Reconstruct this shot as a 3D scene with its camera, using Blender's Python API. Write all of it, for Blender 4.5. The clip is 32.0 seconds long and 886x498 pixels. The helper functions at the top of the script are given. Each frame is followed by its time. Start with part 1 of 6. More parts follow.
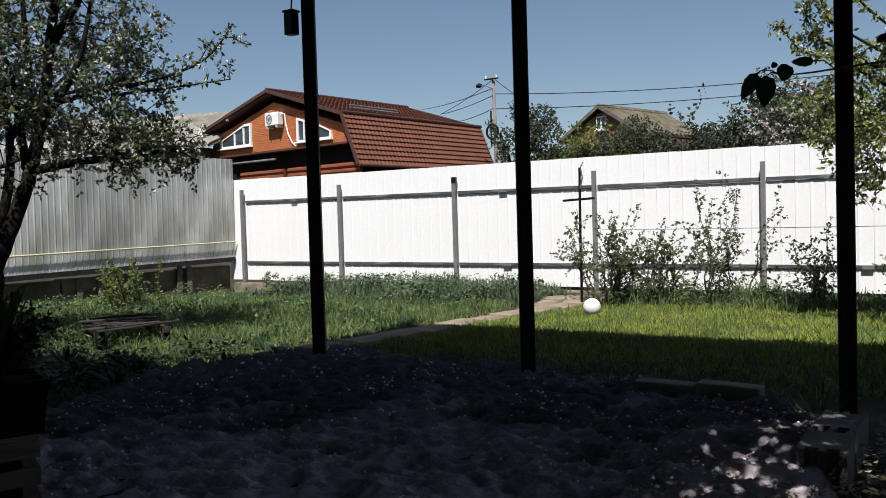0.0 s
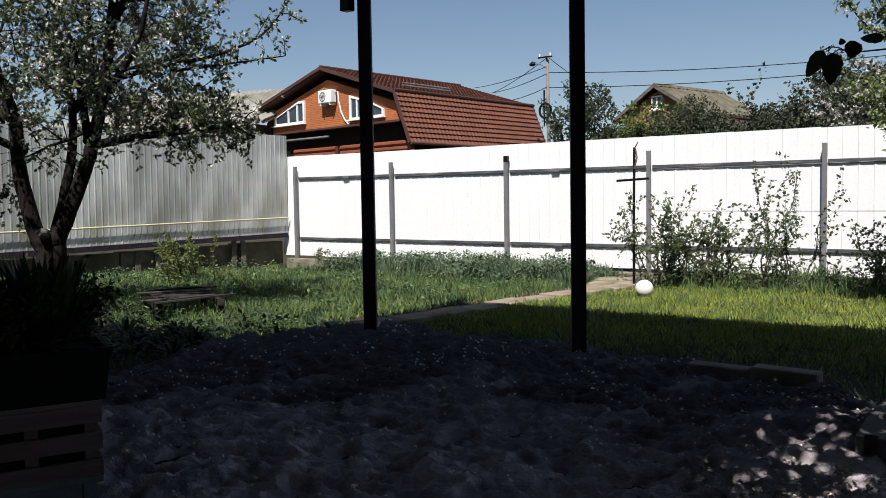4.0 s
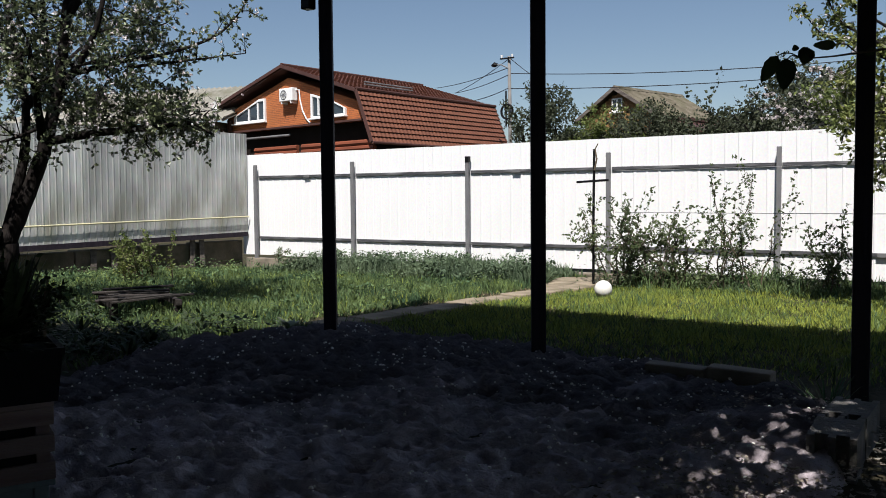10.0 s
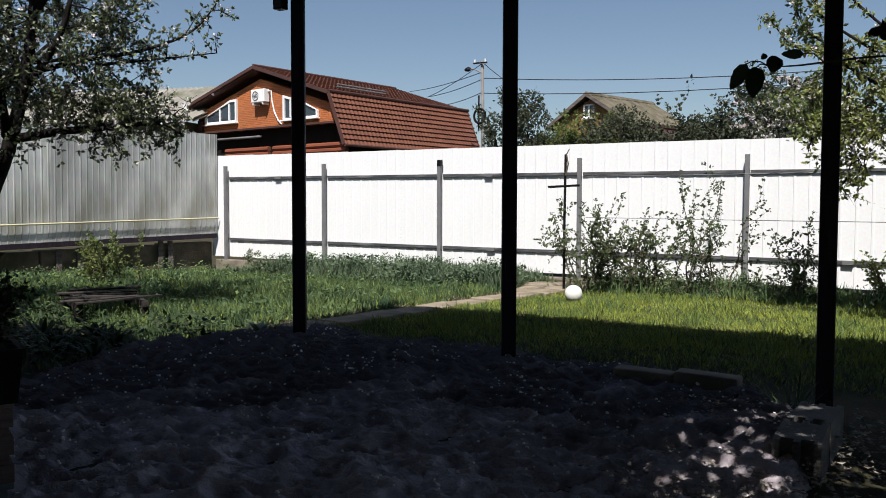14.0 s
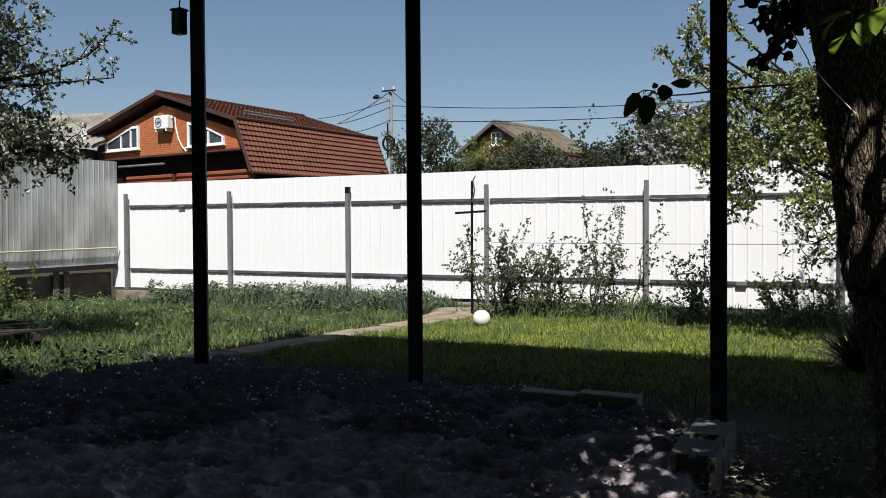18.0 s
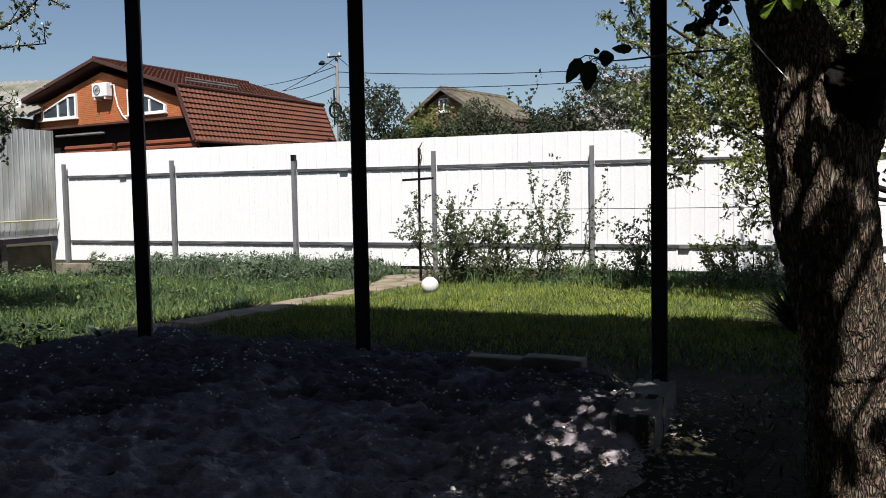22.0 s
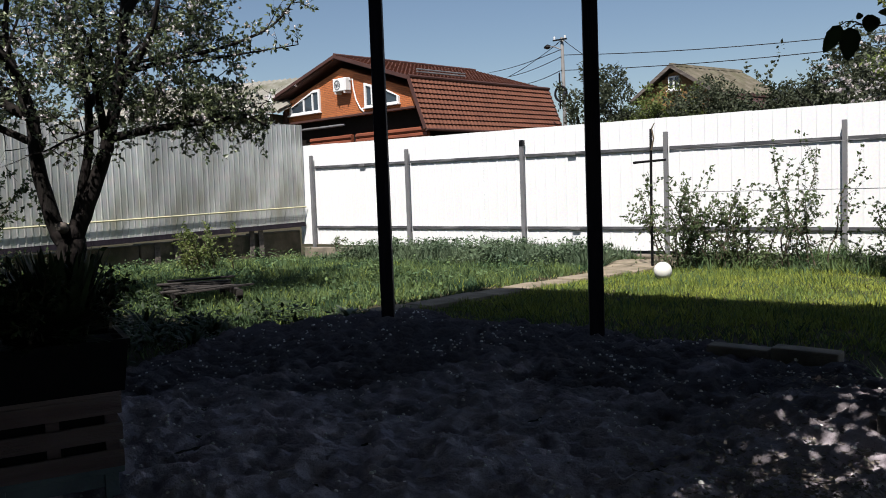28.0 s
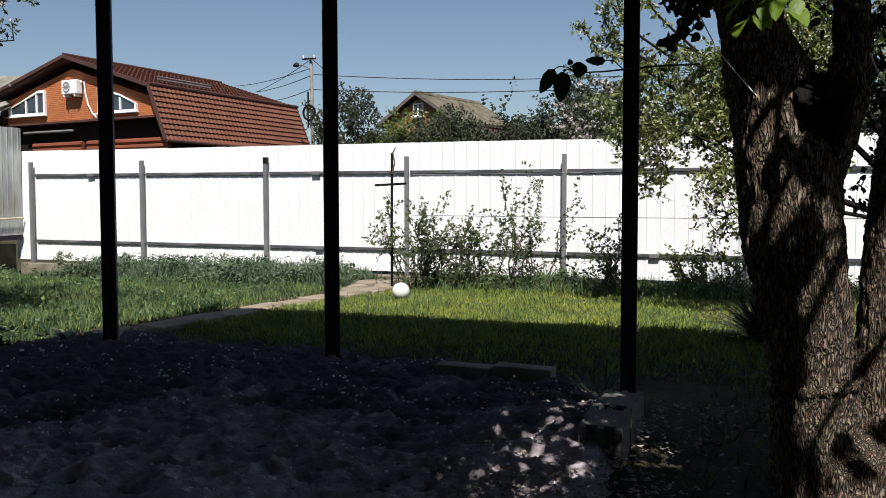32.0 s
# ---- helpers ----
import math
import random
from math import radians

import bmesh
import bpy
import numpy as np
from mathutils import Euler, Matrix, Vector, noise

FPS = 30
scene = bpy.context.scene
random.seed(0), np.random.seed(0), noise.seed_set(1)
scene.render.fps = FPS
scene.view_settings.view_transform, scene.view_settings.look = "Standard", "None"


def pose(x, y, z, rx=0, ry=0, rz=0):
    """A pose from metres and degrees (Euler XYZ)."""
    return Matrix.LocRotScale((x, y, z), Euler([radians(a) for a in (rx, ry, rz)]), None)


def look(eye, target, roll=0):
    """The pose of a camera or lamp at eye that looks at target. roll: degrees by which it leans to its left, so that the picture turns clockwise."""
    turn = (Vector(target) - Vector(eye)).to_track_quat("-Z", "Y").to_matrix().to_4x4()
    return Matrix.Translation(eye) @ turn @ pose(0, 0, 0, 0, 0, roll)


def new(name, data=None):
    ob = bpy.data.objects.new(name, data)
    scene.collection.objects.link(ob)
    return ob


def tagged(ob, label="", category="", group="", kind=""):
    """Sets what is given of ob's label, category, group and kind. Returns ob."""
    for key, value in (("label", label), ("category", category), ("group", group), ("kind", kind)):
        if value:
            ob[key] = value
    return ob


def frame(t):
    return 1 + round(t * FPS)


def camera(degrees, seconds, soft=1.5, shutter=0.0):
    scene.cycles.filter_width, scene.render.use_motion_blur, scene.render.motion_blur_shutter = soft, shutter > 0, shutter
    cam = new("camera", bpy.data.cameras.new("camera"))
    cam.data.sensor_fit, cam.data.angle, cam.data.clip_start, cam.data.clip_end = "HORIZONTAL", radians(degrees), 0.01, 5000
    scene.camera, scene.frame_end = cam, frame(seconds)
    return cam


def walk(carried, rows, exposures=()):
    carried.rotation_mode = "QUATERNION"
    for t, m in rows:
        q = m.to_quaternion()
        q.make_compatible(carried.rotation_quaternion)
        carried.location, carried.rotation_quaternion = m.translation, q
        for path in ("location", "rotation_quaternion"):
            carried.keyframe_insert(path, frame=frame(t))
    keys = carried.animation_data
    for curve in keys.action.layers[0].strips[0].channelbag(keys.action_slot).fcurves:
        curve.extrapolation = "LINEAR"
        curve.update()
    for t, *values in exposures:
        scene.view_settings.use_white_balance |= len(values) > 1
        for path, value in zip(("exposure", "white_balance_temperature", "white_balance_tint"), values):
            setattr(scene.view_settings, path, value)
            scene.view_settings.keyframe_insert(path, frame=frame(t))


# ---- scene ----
cam = camera(55.47, 32.0, soft=0.9)
PATH = [
    (0, (-0.253, 0.341, 1.144), (-1.3163, 2.0337, 1.0801), -1.67),
    (0.5, (-0.263, 0.339, 1.140), (-1.3524, 2.0145, 1.0707), -0.87),
    (1, (-0.266, 0.333, 1.135), (-1.4082, 1.9728, 1.0482), -0.01),
    (1.5, (-0.265, 0.329, 1.136), (-1.4228, 1.9568, 1.0431), -1.00),
    (2, (-0.268, 0.329, 1.143), (-1.4124, 1.9670, 1.0509), -1.40),
    (2.5, (-0.268, 0.333, 1.136), (-1.4168, 1.9676, 1.0538), -1.34),
    (3, (-0.270, 0.339, 1.140), (-1.4042, 1.9831, 1.0258), -1.34),
    (3.5, (-0.269, 0.339, 1.135), (-1.4228, 1.9692, 1.0267), -1.05),
    (5.5, (-0.270, 0.333, 1.133), (-1.4382, 1.9525, 1.0139), -0.84),
    (6, (-0.275, 0.333, 1.136), (-1.4352, 1.9568, 1.0081), -0.62),
    (6.5, (-0.274, 0.333, 1.136), (-1.4345, 1.9569, 1.0101), -0.61),
    (7, (-0.273, 0.334, 1.134), (-1.4281, 1.9627, 1.0150), -0.75),
    (7.5, (-0.271, 0.334, 1.135), (-1.4253, 1.9631, 1.0135), -0.47),
    (8, (-0.282, 0.327, 1.134), (-1.4511, 1.9448, 1.0095), -0.20),
    (8.5, (-0.277, 0.328, 1.129), (-1.4643, 1.9326, 1.0022), -0.24),
    (9, (-0.277, 0.330, 1.133), (-1.4573, 1.9407, 1.0133), -0.37),
    (9.5, (-0.272, 0.338, 1.138), (-1.4182, 1.9719, 1.0079), -0.95),
    (10, (-0.262, 0.341, 1.137), (-1.3482, 2.0170, 1.0249), -0.50),
    (10.5, (-0.266, 0.342, 1.132), (-1.3354, 2.0282, 1.0203), 0.05),
    (11, (-0.264, 0.346, 1.136), (-1.3324, 2.0338, 1.0344), -0.36),
    (11.5, (-0.265, 0.350, 1.138), (-1.3240, 2.0435, 1.0333), -0.31),
    (12, (-0.265, 0.352, 1.139), (-1.3200, 2.0483, 1.0429), -0.50),
    (12.5, (-0.260, 0.355, 1.137), (-1.3026, 2.0590, 1.0387), -0.45),
    (13, (-0.263, 0.356, 1.134), (-1.2945, 2.0666, 1.0353), -0.26),
    (13.5, (-0.265, 0.356, 1.135), (-1.2967, 2.0669, 1.0307), 0.06),
    (15.5, (-0.253, 0.374, 1.116), (-1.2522, 2.1047, 1.0371), 0.48),
    (16, (-0.228, 0.395, 1.115), (-1.0389, 2.2224, 1.0509), 0.94),
    (16.5, (-0.217, 0.391, 1.125), (-0.9656, 2.2457, 1.0901), -0.29),
    (17, (-0.218, 0.385, 1.123), (-0.9732, 2.2368, 1.0951), -0.35),
    (17.5, (-0.222, 0.386, 1.123), (-0.9860, 2.2341, 1.0862), -0.08),
    (18, (-0.228, 0.379, 1.126), (-1.0732, 2.1913, 1.0859), -0.40),
    (18.5, (-0.234, 0.377, 1.121), (-1.1501, 2.1546, 1.0835), 0.41),
    (19, (-0.241, 0.381, 1.121), (-1.1528, 2.1610, 1.0861), 0.85),
    (19.5, (-0.235, 0.391, 1.123), (-1.1112, 2.1882, 1.0822), -0.06),
    (20, (-0.225, 0.392, 1.125), (-1.0736, 2.2027, 1.0794), -0.78),
    (20.5, (-0.206, 0.401, 1.121), (-0.9077, 2.2716, 1.0334), -0.55),
    (21, (-0.195, 0.399, 1.121), (-0.7959, 2.3043, 1.0224), -0.06),
    (21.5, (-0.188, 0.401, 1.126), (-0.8139, 2.2988, 1.0382), -0.95),
    (22, (-0.201, 0.390, 1.125), (-0.9370, 2.2456, 1.0057), -1.08),
    (22.5, (-0.197, 0.369, 1.137), (-1.0889, 2.1569, 1.0518), -2.02),
    (23, (-0.221, 0.344, 1.124), (-1.2704, 2.0444, 1.0383), 0.41),
    (23.5, (-0.234, 0.330, 1.115), (-1.4971, 1.8783, 1.0220), 1.20),
    (24, (-0.230, 0.344, 1.123), (-1.5714, 1.8245, 1.0316), -0.36),
    (24.5, (-0.228, 0.350, 1.118), (-1.5609, 1.8363, 1.0076), -0.16),
    (25, (-0.241, 0.356, 1.120), (-1.5305, 1.8816, 1.0252), -0.87),
    (25.5, (-0.250, 0.356, 1.116), (-1.5062, 1.9092, 1.0191), -0.53),
    (26, (-0.245, 0.357, 1.126), (-1.4229, 1.9674, 0.9873), 0.03),
    (26.5, (-0.248, 0.365, 1.136), (-1.3901, 2.0036, 1.0300), -2.24),
    (28.5, (-0.265, 0.354, 1.130), (-1.4673, 1.9449, 0.9798), -1.97),
    (29, (-0.269, 0.357, 1.129), (-1.4620, 1.9570, 0.9917), -1.64),
    (29.5, (-0.259, 0.371, 1.129), (-1.4115, 2.0019, 1.0157), -1.74),
    (30, (-0.246, 0.385, 1.126), (-1.3057, 2.0790, 1.0440), -1.56),
    (30.5, (-0.232, 0.399, 1.130), (-1.2246, 2.1348, 1.0750), -2.15),
    (31, (-0.205, 0.409, 1.130), (-0.9867, 2.2485, 1.0525), -0.84),
    (31.5, (-0.194, 0.407, 1.118), (-0.8000, 2.3081, 0.9810), 2.45),
    (32, (-0.200, 0.403, 1.146), (-0.8743, 2.2823, 1.0364), -0.07),
]
STOPS = [(0, 0.48), (1, 0.57), (3.5, 0.57), (9, 0.57), (10, 0.53), (13.5, 0.54), (15.5, 0.48), (20, 0.48), (21, 0.53), (22, 0.55), (24, 0.6), (26, 0.58), (29, 0.57), (30, 0.55), (31, 0.5), (32, 0.57)]
walk(cam, [(t, look(eye, target, roll)) for t, eye, target, roll in PATH], [(t, stops, 6460, 11.5) for t, stops in STOPS])

# ---- world and light ----
SUN_DIR = Vector((0.25, -0.66, 1.0)).normalized()
world = bpy.data.worlds.new("sky")
scene.world = world
world.use_nodes = True
wn = world.node_tree.nodes
sky = wn.new("ShaderNodeTexSky")
sky.sky_type, sky.sun_disc = "NISHITA", False
sky.sun_elevation = math.asin(SUN_DIR.z)
sky.sun_rotation = math.atan2(SUN_DIR.x, SUN_DIR.y)
sky.altitude, sky.air_density, sky.dust_density, sky.ozone_density = 100, 1.0, 0.7, 1.4
world.node_tree.links.new(sky.outputs[0], wn["Background"].inputs[0])
wn["Background"].inputs[1].default_value = 0.059
sun = new("sun", bpy.data.lights.new("sun", "SUN"))
sun.data.energy, sun.data.angle, sun.data.color = 5.5, radians(0.5), (1.0, 0.965, 0.92)
sun.matrix_world = look(SUN_DIR * 40, (0, 0, 0))

# ---- materials ----
MATS = {}


def mat(name, c1, c2=None, scale=6.0, rough=0.8, metal=0.0, bump=0.3, fine=60.0, stain=None, stain_scale=1.2, stain_amount=0.4,
        rand=0.0, stretch=(1, 1, 1), spec=0.4, trans=0.0, depth=0.02):
    """Two colours mixed by coarse and fine noise, an optional stain, bump and a random shift per object."""
    if name in MATS:
        return MATS[name]
    m = bpy.data.materials.new(name)
    m.use_nodes = True
    n, l = m.node_tree.nodes, m.node_tree.links
    b = n["Principled BSDF"]
    tc, mp = n.new("ShaderNodeTexCoord"), n.new("ShaderNodeMapping")
    mp.inputs["Scale"].default_value = stretch
    l.new(tc.outputs["Object"], mp.inputs[0])

    def noise_tex(s, detail=4.0):
        t = n.new("ShaderNodeTexNoise")
        t.inputs["Scale"].default_value, t.inputs["Detail"].default_value = s, detail
        l.new(mp.outputs[0], t.inputs["Vector"])
        return t

    def mix(a, bcol, fac):
        x = n.new("ShaderNodeMix")
        x.data_type = "RGBA"
        for sock, v in ((x.inputs[6], a), (x.inputs[7], bcol)):
            if isinstance(v, tuple):
                sock.default_value = (*v, 1)
            else:
                l.new(v, sock)
        if isinstance(fac, float):
            x.inputs[0].default_value = fac
        else:
            l.new(fac, x.inputs[0])
        return x.outputs[2]

    def ramp(src, lo, hi):
        r = n.new("ShaderNodeMapRange")
        r.inputs[1].default_value, r.inputs[2].default_value = lo, hi
        l.new(src, r.inputs[0])
        return r.outputs[0]

    c2 = c2 or tuple(v * 0.75 for v in c1)
    coarse, small = noise_tex(scale), noise_tex(fine, 6.0)
    col = mix(c1, c2, ramp(coarse.outputs[0], 0.35, 0.65))
    dark = n.new("ShaderNodeMix")
    dark.data_type, dark.blend_type = "RGBA", "MULTIPLY"
    dark.inputs[0].default_value = 0.35
    l.new(col, dark.inputs[6])
    l.new(small.outputs[1], dark.inputs[7])
    col = mix(col, dark.outputs[2], 0.7)
    if stain:
        s = noise_tex(stain_scale, 5.0)
        f = n.new("ShaderNodeMath")
        f.operation = "MULTIPLY"
        f.inputs[1].default_value = stain_amount
        l.new(ramp(s.outputs[0], 0.5, 0.72), f.inputs[0])
        col = mix(col, stain, f.outputs[0])
    if rand:
        oi, hs = n.new("ShaderNodeObjectInfo"), n.new("ShaderNodeHueSaturation")
        geo = n.new("ShaderNodeNewGeometry")
        add = n.new("ShaderNodeMath")
        add.operation = "ADD"
        l.new(oi.outputs["Random"], add.inputs[0])
        l.new(geo.outputs["Random Per Island"], add.inputs[1])
        wrap = n.new("ShaderNodeMath")
        wrap.operation = "FRACT"
        l.new(add.outputs[0], wrap.inputs[0])
        r = n.new("ShaderNodeMapRange")
        r.inputs[3].default_value, r.inputs[4].default_value = 1 - rand, 1 + rand
        l.new(wrap.outputs[0], r.inputs[0])
        l.new(r.outputs[0], hs.inputs["Value"])
        l.new(col, hs.inputs["Color"])
        col = hs.outputs[0]
    l.new(col, b.inputs["Base Color"])
    b.inputs["Metallic"].default_value = metal
    b.inputs["Specular IOR Level"].default_value = spec
    rr = n.new("ShaderNodeMapRange")
    rr.inputs[3].default_value, rr.inputs[4].default_value = max(rough - 0.12, 0.03), min(rough + 0.12, 1)
    l.new(small.outputs[0], rr.inputs[0])
    l.new(rr.outputs[0], b.inputs["Roughness"])
    if bump:
        bp = n.new("ShaderNodeBump")
        bp.inputs["Strength"].default_value, bp.inputs["Distance"].default_value = bump, depth
        l.new(small.outputs[0], bp.inputs["Height"])
        l.new(bp.outputs[0], b.inputs["Normal"])
    if trans:
        t = n.new("ShaderNodeBsdfTranslucent")
        l.new(col, t.inputs[0])
        ms = n.new("ShaderNodeMixShader")
        ms.inputs[0].default_value = trans
        l.new(b.outputs[0], ms.inputs[1])
        l.new(t.outputs[0], ms.inputs[2])
        l.new(ms.outputs[0], n["Material Output"].inputs[0])
    MATS[name] = m
    return m


def glass_mat():
    m = bpy.data.materials.new("window_glass")
    m.use_nodes = True
    b = m.node_tree.nodes["Principled BSDF"]
    b.inputs["Base Color"].default_value = (0.03, 0.04, 0.05, 1)
    b.inputs["Roughness"].default_value = 0.05
    b.inputs["Specular IOR Level"].default_value = 0.8
    MATS["window_glass"] = m
    return m


SOIL = mat("dark_ground", (0.065, 0.054, 0.036), (0.036, 0.036, 0.02), 3, 0.95, bump=0.6, fine=35, spec=0.08)
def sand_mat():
    """Pale grey sand with grains and damp spots, its tone darkened towards the lawn and left."""
    m = bpy.data.materials.new("sand")
    m.use_nodes = True
    n, l = m.node_tree.nodes, m.node_tree.links
    tc, sep = n.new("ShaderNodeTexCoord"), n.new("ShaderNodeSeparateXYZ")
    l.new(tc.outputs["Object"], sep.inputs[0])

    def tex(scale, detail):
        t = n.new("ShaderNodeTexNoise")
        t.inputs["Scale"].default_value, t.inputs["Detail"].default_value = scale, detail
        l.new(tc.outputs["Object"], t.inputs["Vector"])
        return t.outputs[0]

    def span(src, lo, hi, a=0.0, c=1.0):
        r = n.new("ShaderNodeMapRange")
        for k, v in zip((1, 2, 3, 4), (lo, hi, a, c)):
            r.inputs[k].default_value = v
        l.new(src, r.inputs[0])
        return r.outputs[0]

    def math_node(op, a, c):
        r = n.new("ShaderNodeMath")
        r.operation = op
        for sock, v in zip(r.inputs, (a, c)):
            if isinstance(v, float):
                sock.default_value = v
            else:
                l.new(v, sock)
        return r.outputs[0]

    def mix(a, c, fac):
        x = n.new("ShaderNodeMix")
        x.data_type = "RGBA"
        for sock, v in ((x.inputs[6], a), (x.inputs[7], c)):
            if isinstance(v, tuple):
                sock.default_value = (*v, 1)
            else:
                l.new(v, sock)
        l.new(fac, x.inputs[0])
        return x.outputs[2]

    grain, spot, patch = tex(170, 6.0), tex(9, 5.0), tex(1.8, 4.0)
    col = mix((0.53, 0.465, 0.50), (0.32, 0.282, 0.305), span(spot, 0.35, 0.68))
    col = mix(col, (0.17, 0.15, 0.15), span(grain, 0.52, 0.8, 0.0, 0.8))
    # dims the sand towards the lawn and the left, shade put into its colour
    dark_ground = math_node("ADD", span(sep.outputs[1], 2.8, 5.2), span(patch, 0.3, 0.7, -0.35, 0.35))
    dark_ground = math_node("ADD", dark_ground, span(sep.outputs[0], -3.0, -4.8, 0.0, 0.6))
    col = mix(col, (0.075, 0.066, 0.067), math_node("MULTIPLY", span(dark_ground, 0.25, 0.85), 0.9))
    b = n["Principled BSDF"]
    l.new(col, b.inputs["Base Color"])
    b.inputs["Roughness"].default_value = 0.95
    b.inputs["Specular IOR Level"].default_value = 0.05
    bp = n.new("ShaderNodeBump")
    bp.inputs["Strength"].default_value, bp.inputs["Distance"].default_value = 0.8, 0.018
    l.new(math_node("ADD", math_node("MULTIPLY", grain, 0.6), tex(45, 4.0)), bp.inputs["Height"])
    l.new(bp.outputs[0], b.inputs["Normal"])
    return m


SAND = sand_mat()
CONCRETE = mat("concrete", (0.25, 0.21, 0.16), (0.16, 0.135, 0.105), 4, 0.9, bump=0.4, fine=70, stain=(0.10, 0.09, 0.06), stain_scale=2.0, stain_amount=0.6)
OLD_CONCRETE = mat("old_concrete", (0.15, 0.125, 0.09), (0.075, 0.068, 0.046), 3.5, 0.95, bump=0.8, fine=38, stain=(0.04, 0.052, 0.02), stain_scale=2.6, stain_amount=0.9, spec=0.1)
PATH_SLAB = mat("worn_path_slab", (0.32, 0.265, 0.195), (0.19, 0.16, 0.115), 3, 0.95, bump=0.6, fine=45, stain=(0.06, 0.06, 0.035), stain_scale=2.6, stain_amount=0.85, spec=0.08)
WHITE_SHEET = mat("white_painted_sheet", (0.775, 0.775, 0.77), (0.75, 0.755, 0.75), 1.2, 0.4, bump=0.03, fine=30, stain=(0.66, 0.64, 0.6), stain_scale=0.8, stain_amount=0.2)
ZINC = mat("galvanised_sheet", (0.60, 0.605, 0.58), (0.34, 0.35, 0.33), 2.6, 0.38, metal=0.35, bump=0.15, fine=18, stain=(0.22, 0.21, 0.15), stain_scale=3.2, stain_amount=0.6, rand=0.2, stretch=(1, 1, 0.3))
RAIL_PAINT = mat("worn_dark_paint", (0.075, 0.075, 0.08), (0.045, 0.045, 0.05), 5, 0.5, bump=0.2, fine=50, stain=(0.30, 0.30, 0.30), stain_scale=7, stain_amount=0.55, stretch=(0.25, 1, 2.5))
RAIL_STEEL = mat("primed_steel", (0.20, 0.20, 0.205), (0.15, 0.15, 0.155), 3, 0.55, metal=0.2, bump=0.15, fine=40, stain=(0.12, 0.09, 0.07), stain_amount=0.3)
DARK_POST = mat("dark_painted_wood", (0.028, 0.022, 0.03), (0.017, 0.013, 0.019), 3, 0.6, bump=0.4, fine=22, stretch=(6, 6, 0.6), rand=0.1, spec=0.15)
BLACK_STEEL = mat("black_steel", (0.010, 0.010, 0.011), None, 4, 0.5, metal=0.3, bump=0.1, spec=0.2)
YELLOW_PAINT = mat("yellow_paint", (0.60, 0.56, 0.34), (0.48, 0.46, 0.3), 4, 0.5, bump=0.1)
def bark_mat():
    """Bark plates split by dark furrows, longer upwards than across."""
    m = bpy.data.materials.new("bark")
    m.use_nodes = True
    n, l = m.node_tree.nodes, m.node_tree.links
    tc, mp, warp, mixv = n.new("ShaderNodeTexCoord"), n.new("ShaderNodeMapping"), n.new("ShaderNodeTexNoise"), n.new("ShaderNodeMix")
    mp.inputs["Scale"].default_value = (1, 1, 0.2)
    l.new(tc.outputs["Object"], mp.inputs[0])
    warp.inputs["Scale"].default_value, warp.inputs["Detail"].default_value = 26, 5
    l.new(mp.outputs[0], warp.inputs["Vector"])
    mixv.data_type, mixv.blend_type = "RGBA", "ADD"
    mixv.inputs[0].default_value = 0.045
    l.new(mp.outputs[0], mixv.inputs[6])
    l.new(warp.outputs[1], mixv.inputs[7])
    vo = n.new("ShaderNodeTexVoronoi")
    vo.feature = "DISTANCE_TO_EDGE"
    vo.inputs["Scale"].default_value = 92
    l.new(mixv.outputs[2], vo.inputs["Vector"])
    crack = n.new("ShaderNodeMapRange")
    crack.inputs[1].default_value, crack.inputs[2].default_value = 0.0, 0.3
    l.new(vo.outputs[0], crack.inputs[0])
    ramp, hue, big = n.new("ShaderNodeValToRGB"), n.new("ShaderNodeMix"), n.new("ShaderNodeTexNoise")
    e = ramp.color_ramp.elements
    e[0].position, e[0].color, e[1].position, e[1].color = 0.0, (0.035, 0.027, 0.02, 1), 0.9, (0.33, 0.25, 0.18, 1)
    l.new(crack.outputs[0], ramp.inputs[0])
    big.inputs["Scale"].default_value = 30
    big.inputs["Detail"].default_value = 6
    l.new(tc.outputs["Object"], big.inputs["Vector"])
    hue.data_type, hue.blend_type = "RGBA", "MULTIPLY"
    hue.inputs[0].default_value = 0.5
    l.new(ramp.outputs[0], hue.inputs[6])
    l.new(big.outputs[1], hue.inputs[7])
    b = n["Principled BSDF"]
    l.new(hue.outputs[2], b.inputs["Base Color"])
    b.inputs["Roughness"].default_value = 0.95
    b.inputs["Specular IOR Level"].default_value = 0.2
    fine, add = n.new("ShaderNodeTexNoise"), n.new("ShaderNodeMath")
    fine.inputs["Scale"].default_value = 160
    l.new(mp.outputs[0], fine.inputs["Vector"])
    add.operation = "MULTIPLY_ADD"
    add.inputs[1].default_value = 0.35
    l.new(fine.outputs[0], add.inputs[0])
    l.new(crack.outputs[0], add.inputs[2])
    bp = n.new("ShaderNodeBump")
    bp.inputs["Distance"].default_value, bp.inputs["Strength"].default_value = 0.012, 1.0
    l.new(add.outputs[0], bp.inputs["Height"])
    l.new(bp.outputs[0], b.inputs["Normal"])
    return m


BARK = bark_mat()
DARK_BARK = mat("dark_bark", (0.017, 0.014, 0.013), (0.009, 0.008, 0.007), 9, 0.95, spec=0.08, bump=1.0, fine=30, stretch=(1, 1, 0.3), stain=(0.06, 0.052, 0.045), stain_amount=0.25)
TWIG = mat("twig", (0.12, 0.09, 0.06), (0.07, 0.055, 0.04), 8, 0.9, bump=0.2)
LEAF = mat("apple_leaf", (0.14, 0.165, 0.075), (0.07, 0.095, 0.045), 2, 0.4, bump=0.1, rand=0.6, trans=0.25, spec=0.6)
LEAF_YELLOW = mat("fresh_leaf", (0.16, 0.19, 0.05), (0.11, 0.15, 0.04), 2, 0.55, bump=0.1, rand=0.4, trans=0.35)
